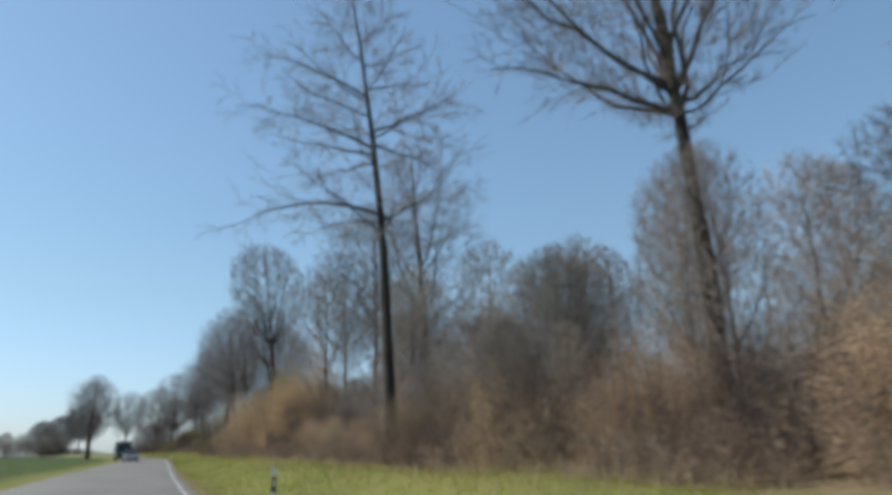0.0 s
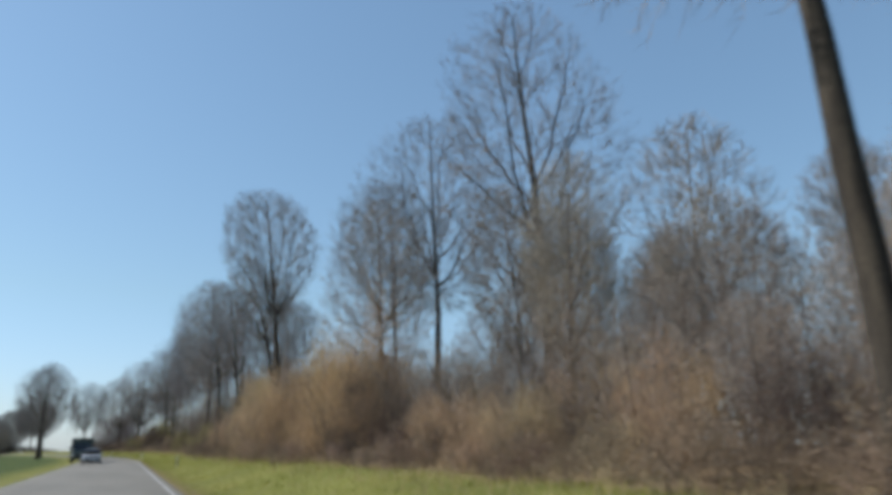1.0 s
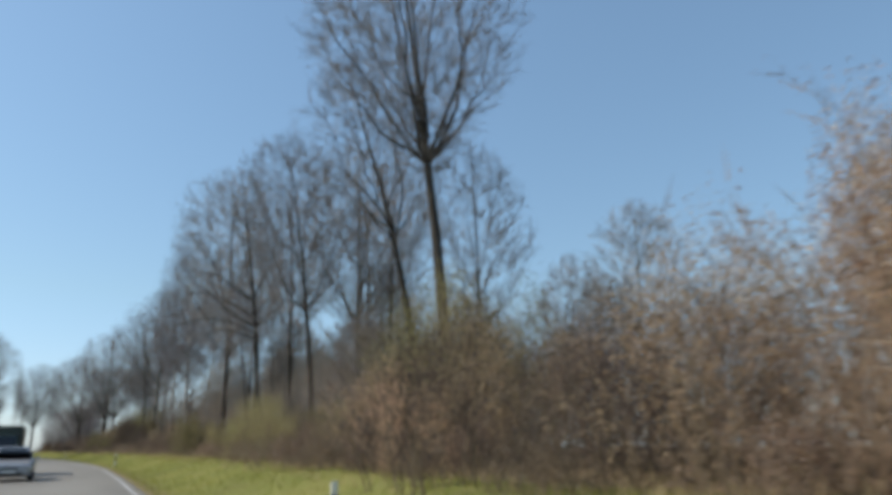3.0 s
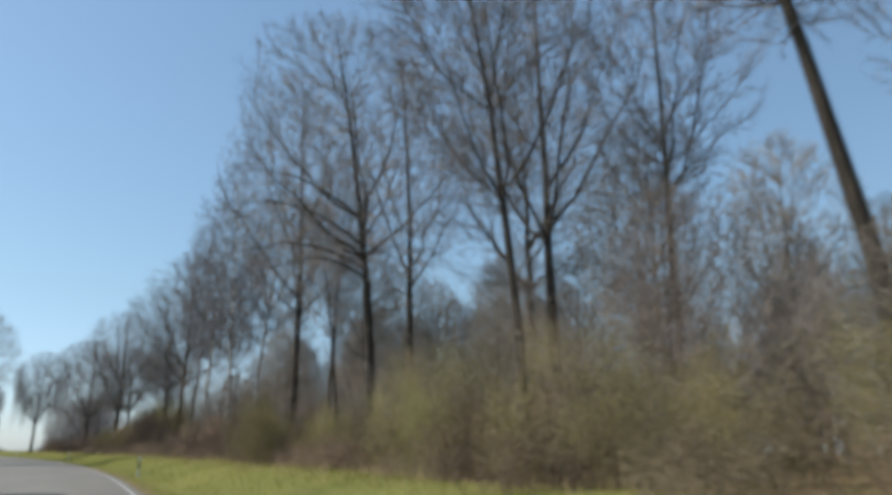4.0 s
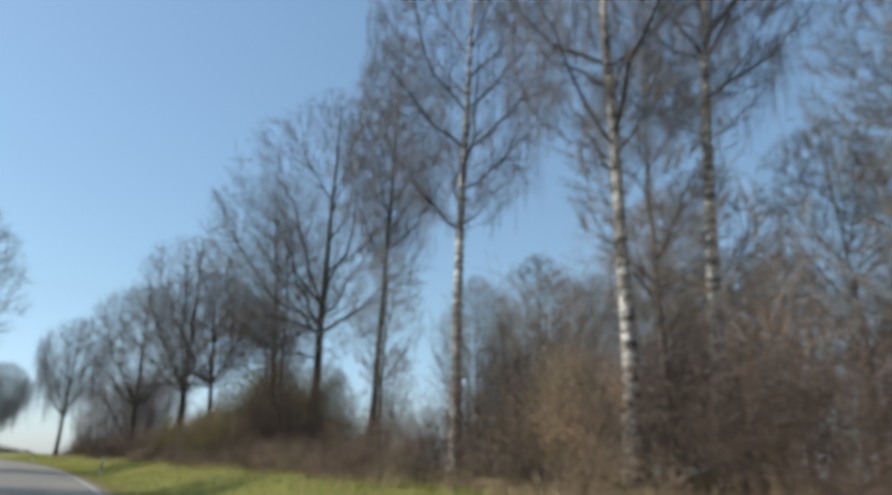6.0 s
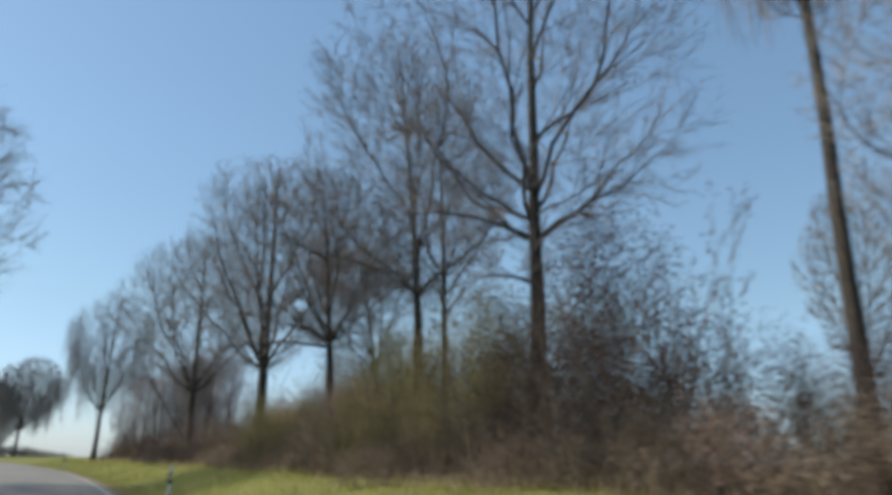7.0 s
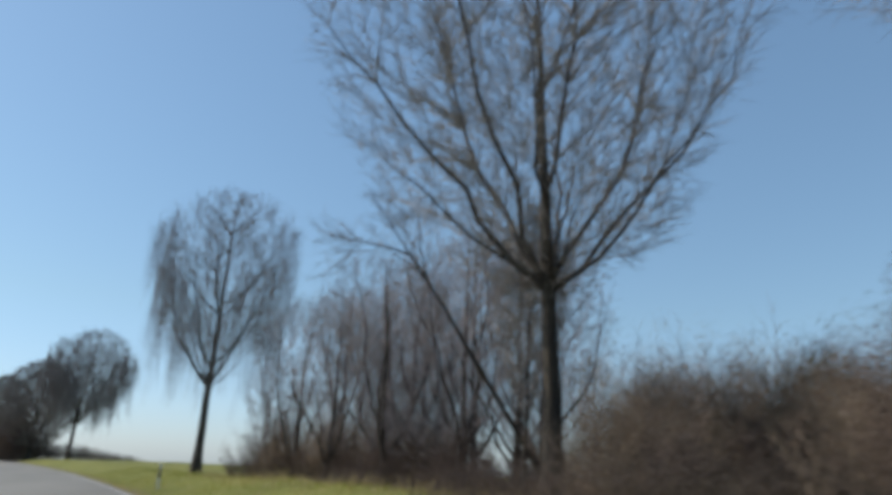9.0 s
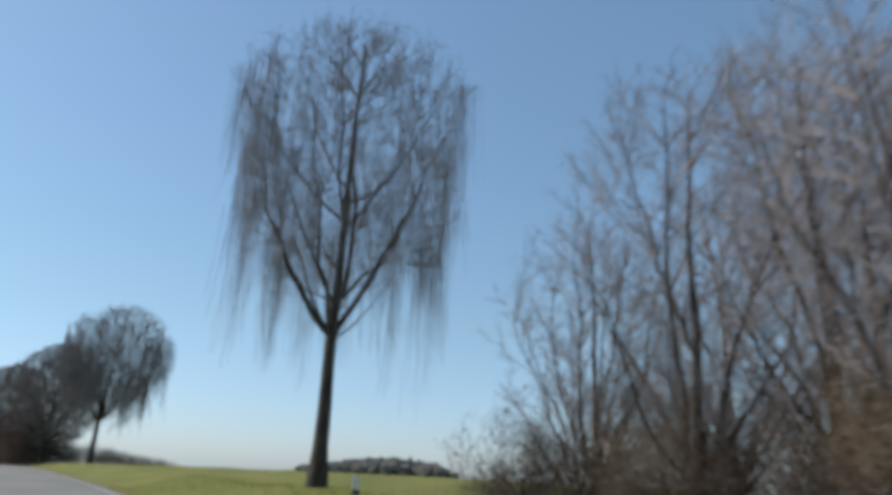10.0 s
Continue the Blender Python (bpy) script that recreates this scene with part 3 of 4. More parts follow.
single(16.8, 98.4, 18, 0.16, "forest", 19, "thin bare tree in the wood's edge", (0.3, 0), 0.84, 0.45)
single(15.5, 91.4, 20, 0.26, "forest", 20, "bare leaning tree with a mossy trunk", (-3.6, 1.4), 0.95, 0.5)
single(13.4, 101.2, 19.5, 0.2, "vase", 21, "tall bare tree with a pale sunlit trunk", (-2.2, 0.4), 0.72, 0.42, fine=0.75)
single(17.8, 105.7, 22, 0.30, "vase", 22, "tall bare tree forked into steep limbs", (-0.4, 0.2), 0.83, 0.40, fine=0.7, density=0.6)
single(12.9, 112.5, 21.5, 0.27, "round", 23, "bare tree with limbs reaching towards the road", (-2.2, 0.8), 1.03, 0.42, fine=0.7, extra=((8.5, -5.5, 2.2, 0.6, 0.8, 0.08), (9.6, -5.6, 1.2, 1.6, 0.8, 0.08), (11.0, -4.8, 2.4, 2.4, 0.6, 0.08), (8.0, -4.4, -1.4, -0.3, 0.7, 0.07)))
single(15.7, 114.5, 22, 0.24, "forest", 24, "bare tree in the wood's edge", (-0.6, 0.2), 0.95, fine=0.7, density=0.6)
single(20.8, 111.6, 20, 0.3, "round", 25, "gnarled bare tree with crooked limbs", (-0.8, 0), 0.98, 0.4, wig=0.07, fine=0.7, density=0.6)
single(12.95, 125.2, 25, 0.27, "vase", 26, "tall straight bare tree with a dark trunk", (-0.5, 0.3), 0.75, 0.31)
single(12.0, 140, 24, 0.2, "birch", 27, "birch with white bark and hanging twigs", (-0.8, 0.2), 0.79, 0.3, BIRCH, name="birch_tree")
single(13.8, 139.2, 23, 0.19, "birch", 28, "birch with white bark, leaning beside another", (1.6, 0.5), 0.79, 0.36, BIRCH, name="birch_tree")
single(14.7, 123.8, 19, 0.17, "forest", 29, "thin straight bare tree", (0.6, 0.2), 0.75, 0.5)
single(13.7, 119.1, 14, 0.10, "forest", 45, "thin bare sapling leaning in the wood", (-1.6, 0.4), 0.8, 0.5)
single(11.6, 147.7, 23.5, 0.21, "birch", 30, "birch with patched white and black bark", (0.6, 0.2), 0.81, 0.34, BIRCH, name="birch_tree")
single(11.7, 156, 21, 0.17, "birch", 31, "slender birch with a dark straight trunk", (0.3, 0.2), 0.63, 0.42, name="birch_tree")
single(12.0, 167.0, 23, 0.32, "round", 32, "bare tree with a thick mossy trunk and level limbs", (0.2, 0.2), 1.05, 0.32, extra=((7.4, -3.7, 1.4, 0.8, 0.3, 0.10), (5.9, -2.0, 0.8, 0.1, 0.2, 0.08)))
single(11.6, 176.3, 20.5, 0.27, "vase", 33, "bare tree with long level limbs", (-1.4, 0.6), 1.0, 0.36, fine=0.8, extra=((7.6, -4.8, 1.0, 1.6, 0.3, 0.08),))
single(7.5, 175.8, 12.6, 0.21, "vase", 34, "small bare tree with level limbs", (-0.9, 0.5), 1.2, 0.40, extra=((4.9, -4.6, 1.8, -0.2, 0.25, 0.08), (5.2, -4.2, 1.2, 1.0, 0.2, 0.07), (8.6, -3.6, 0.6, 1.6, 0.1, 0.06)))
single(11.3, 172.9, 16, 0.17, "forest", 35, "thin bare tree behind the bushes", (-0.6, 0.2), 0.98)
single(7.0, 192, 19.6, 0.40, "vase", 36, "large bare tree with a thick trunk", (-0.2, 0.1), 1.12, 0.285, coarse=0.9, fine=1.3, density=1.5)
single(3.7, 204, 17.2, 0.27, "vase", 37, "bare lime tree with a wide fan crown", (-0.3, 0.2), 1.22, 0.295, coarse=0.9, fine=1.1, density=2.1)
single(-4.4, 235.0, 18.7, 0.29, "weeping", 38, "weeping birch alone on the verge", (0.35, 0.2), 1.13, 0.28, name="birch_tree", coarse=1.0, extra=((5.1, -2.2, 1.2, 5.8, -0.5, 0.08), (5.3, 3.2, -1.8, 7.5, -0.4, 0.085), (6.4, -2.8, 0.6, 6.5, -0.4, 0.07)))
sapling = single(4.5, 205.5, 9.6, 0.10, "forest", 39, "thin bare sapling leaning out of the thicket", (-0.6, 0), 0.42, 0.66, coarse=0.8, fine=0.5, density=0.06, extra=((6.6, 0.9, 0.3, 1.9, 0.1, 0.035), (7.4, -1.3, 0.4, 0.9, 0.2, 0.03)))
sapling.rotation_euler = (-0.06, -0.53, 0)
single(3.6, 205.4, 8.0, 0.07, "forest", 46, "thin upright bare sapling behind a lime tree", (0.3, 0), 0.7, 0.3)
single(-10.8, 181.5, 18.8, 0.36, "round", 40, "large bare tree on the verge across the road", (0, 0), 1.18, 0.32, coarse=1.3, density=1.3)
single(-9.6, 157, 15.5, 0.3, "round", 47, "bare tree on the verge across the road", (0, 0), 0.95, 0.26, coarse=1.5)
single(-21.6, 300, 18.6, 0.3, "weeping", 41, "weeping birch beside the bend", (1.3, 0), 1.35, 0.26, name="birch_tree", coarse=2.0, density=1.3)
single(-28.5, 310, 15, 0.26, "round", 42, "bare round tree beside the bend", (0, 0), 1.5, 0.16, fine=1.5, coarse=3.6, density=2.0)
single(-36, 322, 14, 0.24, "round", 43, "bare round tree beside the bend", (0, 0), 1.5, 0.16, fine=1.5, coarse=3.6, density=2.0)

leafy = single(14.2, 190.5, 16, 0.2, "round", 44, "tree still holding brown dry leaves behind the bushes", (-2.2, 1.2), 1.0, 0.3)
r = np.random.default_rng(44)
ball = unit(r.normal(size=(9000, 3))) * r.uniform(0.2, 1.0, (9000, 1)) ** 0.5
tagged(part_mesh("foliage", mesh_from("foliage", *leaves(r, ball * (3.2, 3.2, 2.0) + (-2.0, 1.2, 12.0), 0.065), DEAD), leafy, "brown dry leaves"), kind="stuff")

# ---- the wood behind the hedge ----
rng = np.random.default_rng(5)
stock = []
for n in range(6):
    e = thing("tree", 40 + 4 * n, 20, 0, "bare tree in the wood behind the hedge", "tree", "trees of the wood")
    kind = ("forest", "forest", "round", "forest", "vase", "forest")[n]
    fill_tree(e, tree_meshes(200 + n, 17 + 1.2 * n, 0.15 + 0.015 * n, kind, (-0.5 + 0.3 * n, 0.2), 0.7, (0.9, 1.0, 0.8, 1.1, 0.7, 0.9)[n], None, WOOD_BARK, 0.04, (), 1.5, WOOD_TWIG))
    stock.append(e)


def wood_depth(y):
    """Where the wood starts and ends, right of the road's edge, and how tall it is."""
    if y < 34:
        return 8.5, 26, 0.60
    if y < 53:
        return 11, 36, 0.98
    if y < 62:
        return 11, 26, 0.66
    if y < 88:
        return 9.5, 24, 0.52
    if y < 118:
        return 10, 32, 0.74
    if y < 165:
        return 9, 34, 0.86
    return 15, 30, 0.66


taken, made = [], 0
for _ in range(4000):
    y = rng.uniform(-6, 192)
    lo, hi, tall = wood_depth(y)
    d = lo + (hi - lo) * rng.uniform() ** 1.25
    x = float(edge(y)) + d
    gap = 3.6 if 34 < y < 53 else (2.3 if y < 34 or 98 < y < 165 else 3.4)
    if y > 148 and int(x * 7) % 5:  # the wood thins out to a single row
        continue
    if any((x - a) ** 2 + (y - b) ** 2 < gap * gap for a, b in taken):
        continue
    taken.append((x, y))
    s = tall * (rng.uniform(0.75, 1.1) if made % 3 else rng.uniform(0.4, 0.7))
    m = Matrix.LocRotScale((x, y, on_land(x, y) - 0.12), Euler((rng.normal(0, 0.03), rng.normal(0, 0.03), rng.uniform(0, 6.28))), (s, s, s * rng.uniform(0.92, 1.1)))
    src = stock[int(rng.integers(len(stock)))]
    if made < len(stock):
        stock[made].matrix_basis = m
    else:
        copy_thing(src, m)
    made += 1
    if made >= 190:
        break

# a dense clump of taller trees
for n, (x, y) in enumerate(((15.5, 41), (18, 44.5), (21.5, 42), (20.5, 50.5), (24, 46))):
    copy_thing(stock[(2, 4, 2, 3)[n % 4]], Matrix.LocRotScale((x, y, on_land(x, y) - 0.1), Euler((0, 0, n * 2.1)), (1.0, 1.0, 0.93 + 0.02 * (n % 5))))

for n, (x, y, k) in enumerate(((12.6, 17.5, 0.5), (13.4, 21, 0.55), (15.8, 23.5, 0.56), (17.2, 19.5, 0.56), (14.8, 27.5, 0.5), (18.8, 26.5, 0.55), (15.2, 14, 0.58), (18, 11, 0.66), (16.4, 30.5, 0.55), (22, 66, 0.55), (24.5, 61, 0.6), (21, 56.5, 0.55), (26, 69, 0.6), (23, 73, 0.5))):
    copy_thing(stock[n % 6], Matrix.LocRotScale((x, y, on_land(x, y) - 0.1), Euler((0, 0, n * 1.9)), (k, k, k)))
for n, (x, y, k) in enumerate(((17, 200, 0.5), (16.4, 194, 0.42), (18.7, 197.8, 0.55), (13.9, 198.4, 0.48), (15.8, 202, 0.5))):
    copy_thing(stock[(n + 2) % 6], Matrix.LocRotScale((x, y, on_land(x, y) - 0.1), Euler((0, 0, n * 1.7)), (k * 1.15, k * 1.15, k)))
for n, (x, y, k) in enumerate(((12.6, 217, 0.42), (16, 219, 0.48), (19.5, 216, 0.45), (22.5, 221, 0.5), (25, 214, 0.48), (28, 219, 0.52))):
    copy_thing(stock[(n + 1) % 6], Matrix.LocRotScale((x, y, on_land(x, y) - 0.1), Euler((0, 0, n * 2.9)), (k * 1.2, k * 1.2, k)))
for n, (x, y, k) in enumerate(((13.6, 131, 0.62), (15.8, 134, 0.75), (18.5, 131.5, 0.8), (17.2, 138, 0.7), (20.6, 136.5, 0.85), (15.2, 142.5, 0.6), (18.4, 143.5, 0.72), (21.8, 141.5, 0.85), (24.5, 138, 0.9), (16.6, 147.5, 0.55), (20.4, 148, 0.62), (23.8, 145, 0.8))):
    copy_thing(stock[(n * 5 + 1) % 6], Matrix.LocRotScale((x, y, on_land(x, y) - 0.1), Euler((0, 0, n * 2.7)), (k * 1.1, k * 1.1, k)))
for n, (x, y, k) in enumerate(((21.6, 133.5, 0.98), (25.4, 134.5, 1.05), (19, 134.6, 0.8), (22.8, 137.4, 0.95), (24, 130, 1.0))):
    copy_thing(stock[(1, 3, 5, 0, 3)[n]], Matrix.LocRotScale((x, y, on_land(x, y) - 0.1), Euler((0, 0, n * 2.2)), (k * 1.2, k * 1.2, k)))
for n, (x, y, k) in enumerate(((14.9, 90.5, 0.5), (16.6, 94.4, 0.6), (19.4, 97.6, 0.7), (22, 94.6, 0.75), (24, 100, 0.8), (20.4, 91, 0.66))):
    copy_thing(stock[(n * 5 + 2) % 6], Matrix.LocRotScale((x, y, on_land(x, y) - 0.1), Euler((0, 0, n * 2.2)), (k * 1.1, k * 1.1, k)))
for n, (x, y, k) in enumerate(((14.5, 31, 0.72), (17, 35, 0.85), (19.5, 38.5, 0.95), (16.5, 28.5, 0.72), (20.5, 33, 0.95), (12.3, 20, 0.58), (13.0, 18.4, 0.56), (11.7, 22, 0.5), (13.5, 146, 0.5), (14.6, 149.5, 0.55), (16, 152.5, 0.55), (12.8, 143.5, 0.45), (14.6, 46, 0.65), (16.2, 49, 0.75),
                                (12.4, 9.5, 0.46), (14.5, 11.5, 0.52), (16.5, 9, 0.56), (18, 13, 0.66), (13.4, 13.6, 0.5), (12.9, 24, 0.52), (15, 26, 0.6),
                                (14.6, 105, 0.5), (16.8, 108.4, 0.62), (19.6, 106.6, 0.72), (22.4, 110, 0.82), (18.6, 112.4, 0.68), (21.4, 115, 0.78), (15.9, 118, 0.55), (18.2, 120.6, 0.66), (21.2, 121.6, 0.78),
                                (14.4, 127.8, 0.5), (16.4, 125.4, 0.58), (18.8, 127.6, 0.7), (21.6, 127, 0.8), (24.2, 131, 0.88), (23.6, 117.6, 0.85), (22.5, 39, 0.95), (13.2, 27, 0.5), (15.6, 22.5, 0.62), (19.5, 25.5, 0.72), (17.5, 21, 0.62), (14.2, 20, 0.55))):
    copy_thing(stock[(n * 5 + 3) % 6], Matrix.LocRotScale((x, y, on_land(x, y) - 0.1), Euler((0, 0, n * 1.3)), (k * 1.1, k * 1.1, k)))
# trees along the far side of the road
for x, y, s in ((-17.6, 184, 0.5), (-21, 191, 0.46), (-25, 186, 0.5), (-30, 200, 0.55), (-44, 330, 0.7), (-52, 345, 0.6), (-34, 225, 0.6)):
    copy_thing(stock[2], Matrix.LocRotScale((x, y, on_land(x, y) - 0.1), Euler((0, 0, x)), (s * 1.5, s * 1.5, s * 1.1)))


# ---- shrubs ----
def shrub_meshes(seed, h, spread, stems, mat_leaf, n_leaf, leaf=0.035, twigs=5, upright=0.7, fill_to=1.03, twig_mat=None):
    r = np.random.default_rng(seed)
    n = stems
    az, rr = r.uniform(0, 2 * np.pi, n), np.sqrt(r.uniform(0, 1, n))
    base = np.stack([np.cos(az) * rr * spread * 0.45, np.sin(az) * rr * spread * 0.45, np.zeros(n)], -1)
    out = np.stack([np.cos(az), np.sin(az), np.zeros(n)], -1)
    d = unit(out * (rr * (1.05 - upright))[:, None] * 1.05 + np.array([0, 0, 1.0]) + r.normal(0, 0.16, (n, 3)))
    L = h * r.uniform(0.4, 0.82, n) * (1.05 - 0.25 * rr)
    pts, p = [base], base
    for _ in range(5):
        p = p + d * (L / 5)[:, None]
        pts.append(p)
        d = unit(d + out * 0.07 * (1 - upright) + r.normal(0, 0.10, (n, 3)))
    sp = np.stack(pts, 1)
    sr = (0.008 + 0.011 * L / 3)[:, None] * (1 - 0.8 * np.linspace(0, 1, 6))
    bp, br, bl = branch(r, sp, sr, L, 8, 0.10, 1.0, (42, 26), 0.36, 2, 0.25, 0.14, lambda s: 1.05 - 0.5 * s, 0.7, 0.012)
    br = np.maximum(br, 0.006)
    tp, tr, tl = branch(r, bp, br, bl, twigs, 0.15, 1.0, (42, 28), 0.55, 2, 0.1, 0.1, None, 1, 0.02)
    v1, f1 = tubes(sp, sr, 3)
    v2, q2 = spikes(bp[:, 0], bp[:, 1], br[:, 0])
    q2 = q2 + len(v1)
    v3, f3 = spikes(tp[:, 0], tp[:, 1], np.full(len(tp), 0.007))
    q1 = np.concatenate([f1[:, [0, 1, 2]], f1[:, [0, 2, 3]]])
    crown = mesh_from("crown", np.concatenate([v1, v2, v3]), np.concatenate([q1, q2, f3 + len(v1) + len(v2)]), STEM, second=twig_mat or SPRAY, first=len(q1))
    some = n_leaf // 6
    pick = r.integers(0, len(tp), some)
    at = tp[pick, 0] + (tp[pick, 1] - tp[pick, 0]) * r.uniform(0, 1, (some, 1)) + r.normal(0, 0.03, (some, 3))
    # rounded clumps that fill the bush down to the ground
    lobes = 18
    size = np.array([spread * 0.54, spread * 0.54, h * fill_to])
    level, turn = r.uniform(0.06, 0.74, lobes), r.uniform(0, 2 * np.pi, lobes)
    rho = np.sqrt(r.uniform(0, 1, lobes) * (1 - (level / 0.9) ** 2)) * 0.78
    middle = np.stack([np.cos(turn) * rho, np.sin(turn) * rho, level], -1) * size
    reach = r.uniform(0.2, 0.34, (lobes, 1)) * (0.5 * size + 0.5 * size.mean())
    who = r.integers(0, lobes, n_leaf - some)
    v = unit(r.normal(size=(len(who), 3)))
    body = middle[who] + v * reach[who] * (r.uniform(0.05, 1, (len(who), 1)) ** 0.45) + r.normal(0, 0.04, v.shape)
    at = np.concatenate([at, body])
    at = at[at[:, 2] > 0.04]
    return crown, mesh_from("foliage", *leaves(r, at, leaf), mat_leaf)


SHRUBS = {}
for kind, count, args in (
    ("brown", 4, dict(h=3.6, spread=2.8, stems=22, mat_leaf=BRAMBLE, n_leaf=9000, leaf=0.022, twigs=3, upright=0.66)),
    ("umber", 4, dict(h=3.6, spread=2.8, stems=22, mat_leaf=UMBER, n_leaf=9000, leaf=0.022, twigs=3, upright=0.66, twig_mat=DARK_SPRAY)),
    ("rust", 3, dict(h=3.8, spread=3.0, stems=22, mat_leaf=DEAD, n_leaf=9000, leaf=0.022, twigs=3, upright=0.62)),
    ("olive", 3, dict(h=3.4, spread=2.8, stems=22, mat_leaf=OLIVE, n_leaf=15000, leaf=0.022, twigs=3, upright=0.62, twig_mat=DARK_SPRAY)),
    ("dark", 3, dict(h=3.4, spread=2.8, stems=22, mat_leaf=DARK_LEAF, n_leaf=9000, leaf=0.022, twigs=3, upright=0.62, twig_mat=DARK_SPRAY)),
    ("willow", 3, dict(h=3.4, spread=2.8, stems=22, mat_leaf=WILLOW, n_leaf=9000, leaf=0.022, twigs=3, upright=0.62)),
    ("tall", 3, dict(h=7.0, spread=3.0, stems=16, mat_leaf=HAZE, n_leaf=3600, leaf=0.027, twigs=4, upright=0.82, fill_to=0.92, twig_mat=TWIG)),
    ("leafy", 2, dict(h=6.3, spread=4.6, stems=20, mat_leaf=DEAD, n_leaf=14000, leaf=0.024, twigs=3, upright=0.75, fill_to=1.0)),
    ("bush", 2, dict(h=3.3, spread=3.1, stems=20, mat_leaf=DARK_LEAF, n_leaf=15000, leaf=0.022, twigs=2, upright=0.8, twig_mat=DARK_SPRAY)),
    # low_dark: brambles with the shade of the bank's foot in the leaf colour
    ("low_dark", 2, dict(h=1.4, spread=2.6, stems=16, mat_leaf=DARK_LEAF, n_leaf=3600, leaf=0.026, twigs=2, upright=0.45, twig_mat=DARK_SPRAY)),
    ("low", 2, dict(h=1.3, spread=2.4, stems=18, mat_leaf=UMBER, n_leaf=3400, leaf=0.026, twigs=2, upright=0.45)),
):
    SHRUBS[kind] = [shrub_meshes(300 + 17 * n + len(kind), **args) for n in range(count)]
SHRUB_LABEL = {
    "brown": "bare brown shrub in the roadside hedge",
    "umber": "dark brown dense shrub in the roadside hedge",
    "rust": "rust-brown shrub holding dry leaves",
    "olive": "shrub with olive-green spring leaves",
    "leafy": "tall hazel holding rust-brown leaves at the wood's edge",
    "dark": "dark purple-brown thorn bush, dense to the ground, some shade in its colour",
    "willow": "bush with yellow-green spring leaves beside the verge",
    "tall": "tall upright bare hazel shrub",
    "bush": "large rounded dark brown bush standing forward on the verge",
    "low_dark": "low dark tangle of thorn and brambles on the bank, foot shade in its colour",
    "low": "low tangle of brown brambles on the bank",
}


def shrub(kind, x, y, size=1.0, tall=1.0, turn=None):
    e = thing({"low": "bramble", "low_dark": "bramble", "tall": "hazel_shrub", "leafy": "hazel_shrub", "willow": "willow_bush", "bush": "bush"}.get(kind, "shrub"), x, y, 0, SHRUB_LABEL[kind], "shrub", "hedge shrubs")
    t = rng.uniform(0, 6.28) if turn is None else turn
    e.matrix_basis = Matrix.LocRotScale((x, y, on_land(x, y) - 0.08), Euler((0, 0, t)), (size, size, size * tall))
    for nm, m in zip(("crown", "foliage"), SHRUBS[kind][int(rng.integers(len(SHRUBS[kind])))]):
        tagged(part_mesh(nm, m, e), kind="stuff")
    return e


HEDGE_Y = [0, 12, 30, 42, 46.5, 49.5, 56, 66, 69, 76, 90, 105, 112, 125, 138, 146, 151, 161, 166, 171, 180, 184, 188, 196, 202, 210, 216]
HEDGE_H = [3.6, 3.6, 3.2, 3.1, 3.8, 6.6, 7.6, 6.2, 4.6, 4.2, 3.2, 2.8, 2.9, 3.3, 4.2, 4.2, 3.3, 2.2, 3.1, 3.8, 4.0, 3.2, 2.0, 2.2, 1.7, 1.6, 1.4]


# dark runs partly paint the shade of hollows; umber is a deeper brown
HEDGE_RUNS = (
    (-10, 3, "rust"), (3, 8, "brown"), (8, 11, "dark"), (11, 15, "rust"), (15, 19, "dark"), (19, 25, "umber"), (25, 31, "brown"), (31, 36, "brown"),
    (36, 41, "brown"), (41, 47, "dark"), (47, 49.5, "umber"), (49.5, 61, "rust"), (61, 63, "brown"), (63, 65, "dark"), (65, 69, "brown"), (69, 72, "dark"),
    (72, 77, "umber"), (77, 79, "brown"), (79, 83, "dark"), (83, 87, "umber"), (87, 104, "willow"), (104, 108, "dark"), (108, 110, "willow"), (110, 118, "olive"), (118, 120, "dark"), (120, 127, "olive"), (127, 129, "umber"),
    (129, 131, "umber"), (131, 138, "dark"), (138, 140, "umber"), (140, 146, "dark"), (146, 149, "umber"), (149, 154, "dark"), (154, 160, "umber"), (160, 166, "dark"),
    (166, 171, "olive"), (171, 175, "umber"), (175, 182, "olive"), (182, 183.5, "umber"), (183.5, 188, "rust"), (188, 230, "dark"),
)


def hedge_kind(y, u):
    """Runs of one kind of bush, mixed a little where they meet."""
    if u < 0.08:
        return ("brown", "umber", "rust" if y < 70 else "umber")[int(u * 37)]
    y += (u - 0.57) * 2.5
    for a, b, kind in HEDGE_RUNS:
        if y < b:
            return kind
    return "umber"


def set_back(y):
    """The hedge stands further off where the verge is wide."""
    return float(np.interp(y, (0, 40, 52, 62, 92, 102, 150, 160, 205), (1.5, 1.6, 0.5, 0.4, 0.5, 1.2, 1.3, 0.6, 0.4)))


for row, (d0, spread, gap, share) in enumerate(((5.2, 0.9, 2.15, 0.76), (7.2, 0.7, 2.3, 1.0), (9.8, 1.0, 4.4, 1.3))):
    y = -9.0 + row * 0.6
    while y < (214, 212, 184)[row]:
        x = float(edge(y)) + d0 + set_back(y) + rng.normal(0, spread * 0.6)
        hh = np.interp(y, HEDGE_Y, HEDGE_H) * share * (rng.uniform(0.5, 1.25) if row == 0 else rng.uniform(0.72, 1.12))
        s = hh / 3.6
        # shade inside the hedge: nearly a third of the second row is coloured dark
        kind = "dark" if row == 1 and rng.uniform() < 0.3 else hedge_kind(y, rng.uniform())
        shrub(kind, x, y, max(0.55, min(s, 1.35)), s / max(0.55, min(s, 1.35)))
        y += gap * rng.uniform(0.75, 1.25)
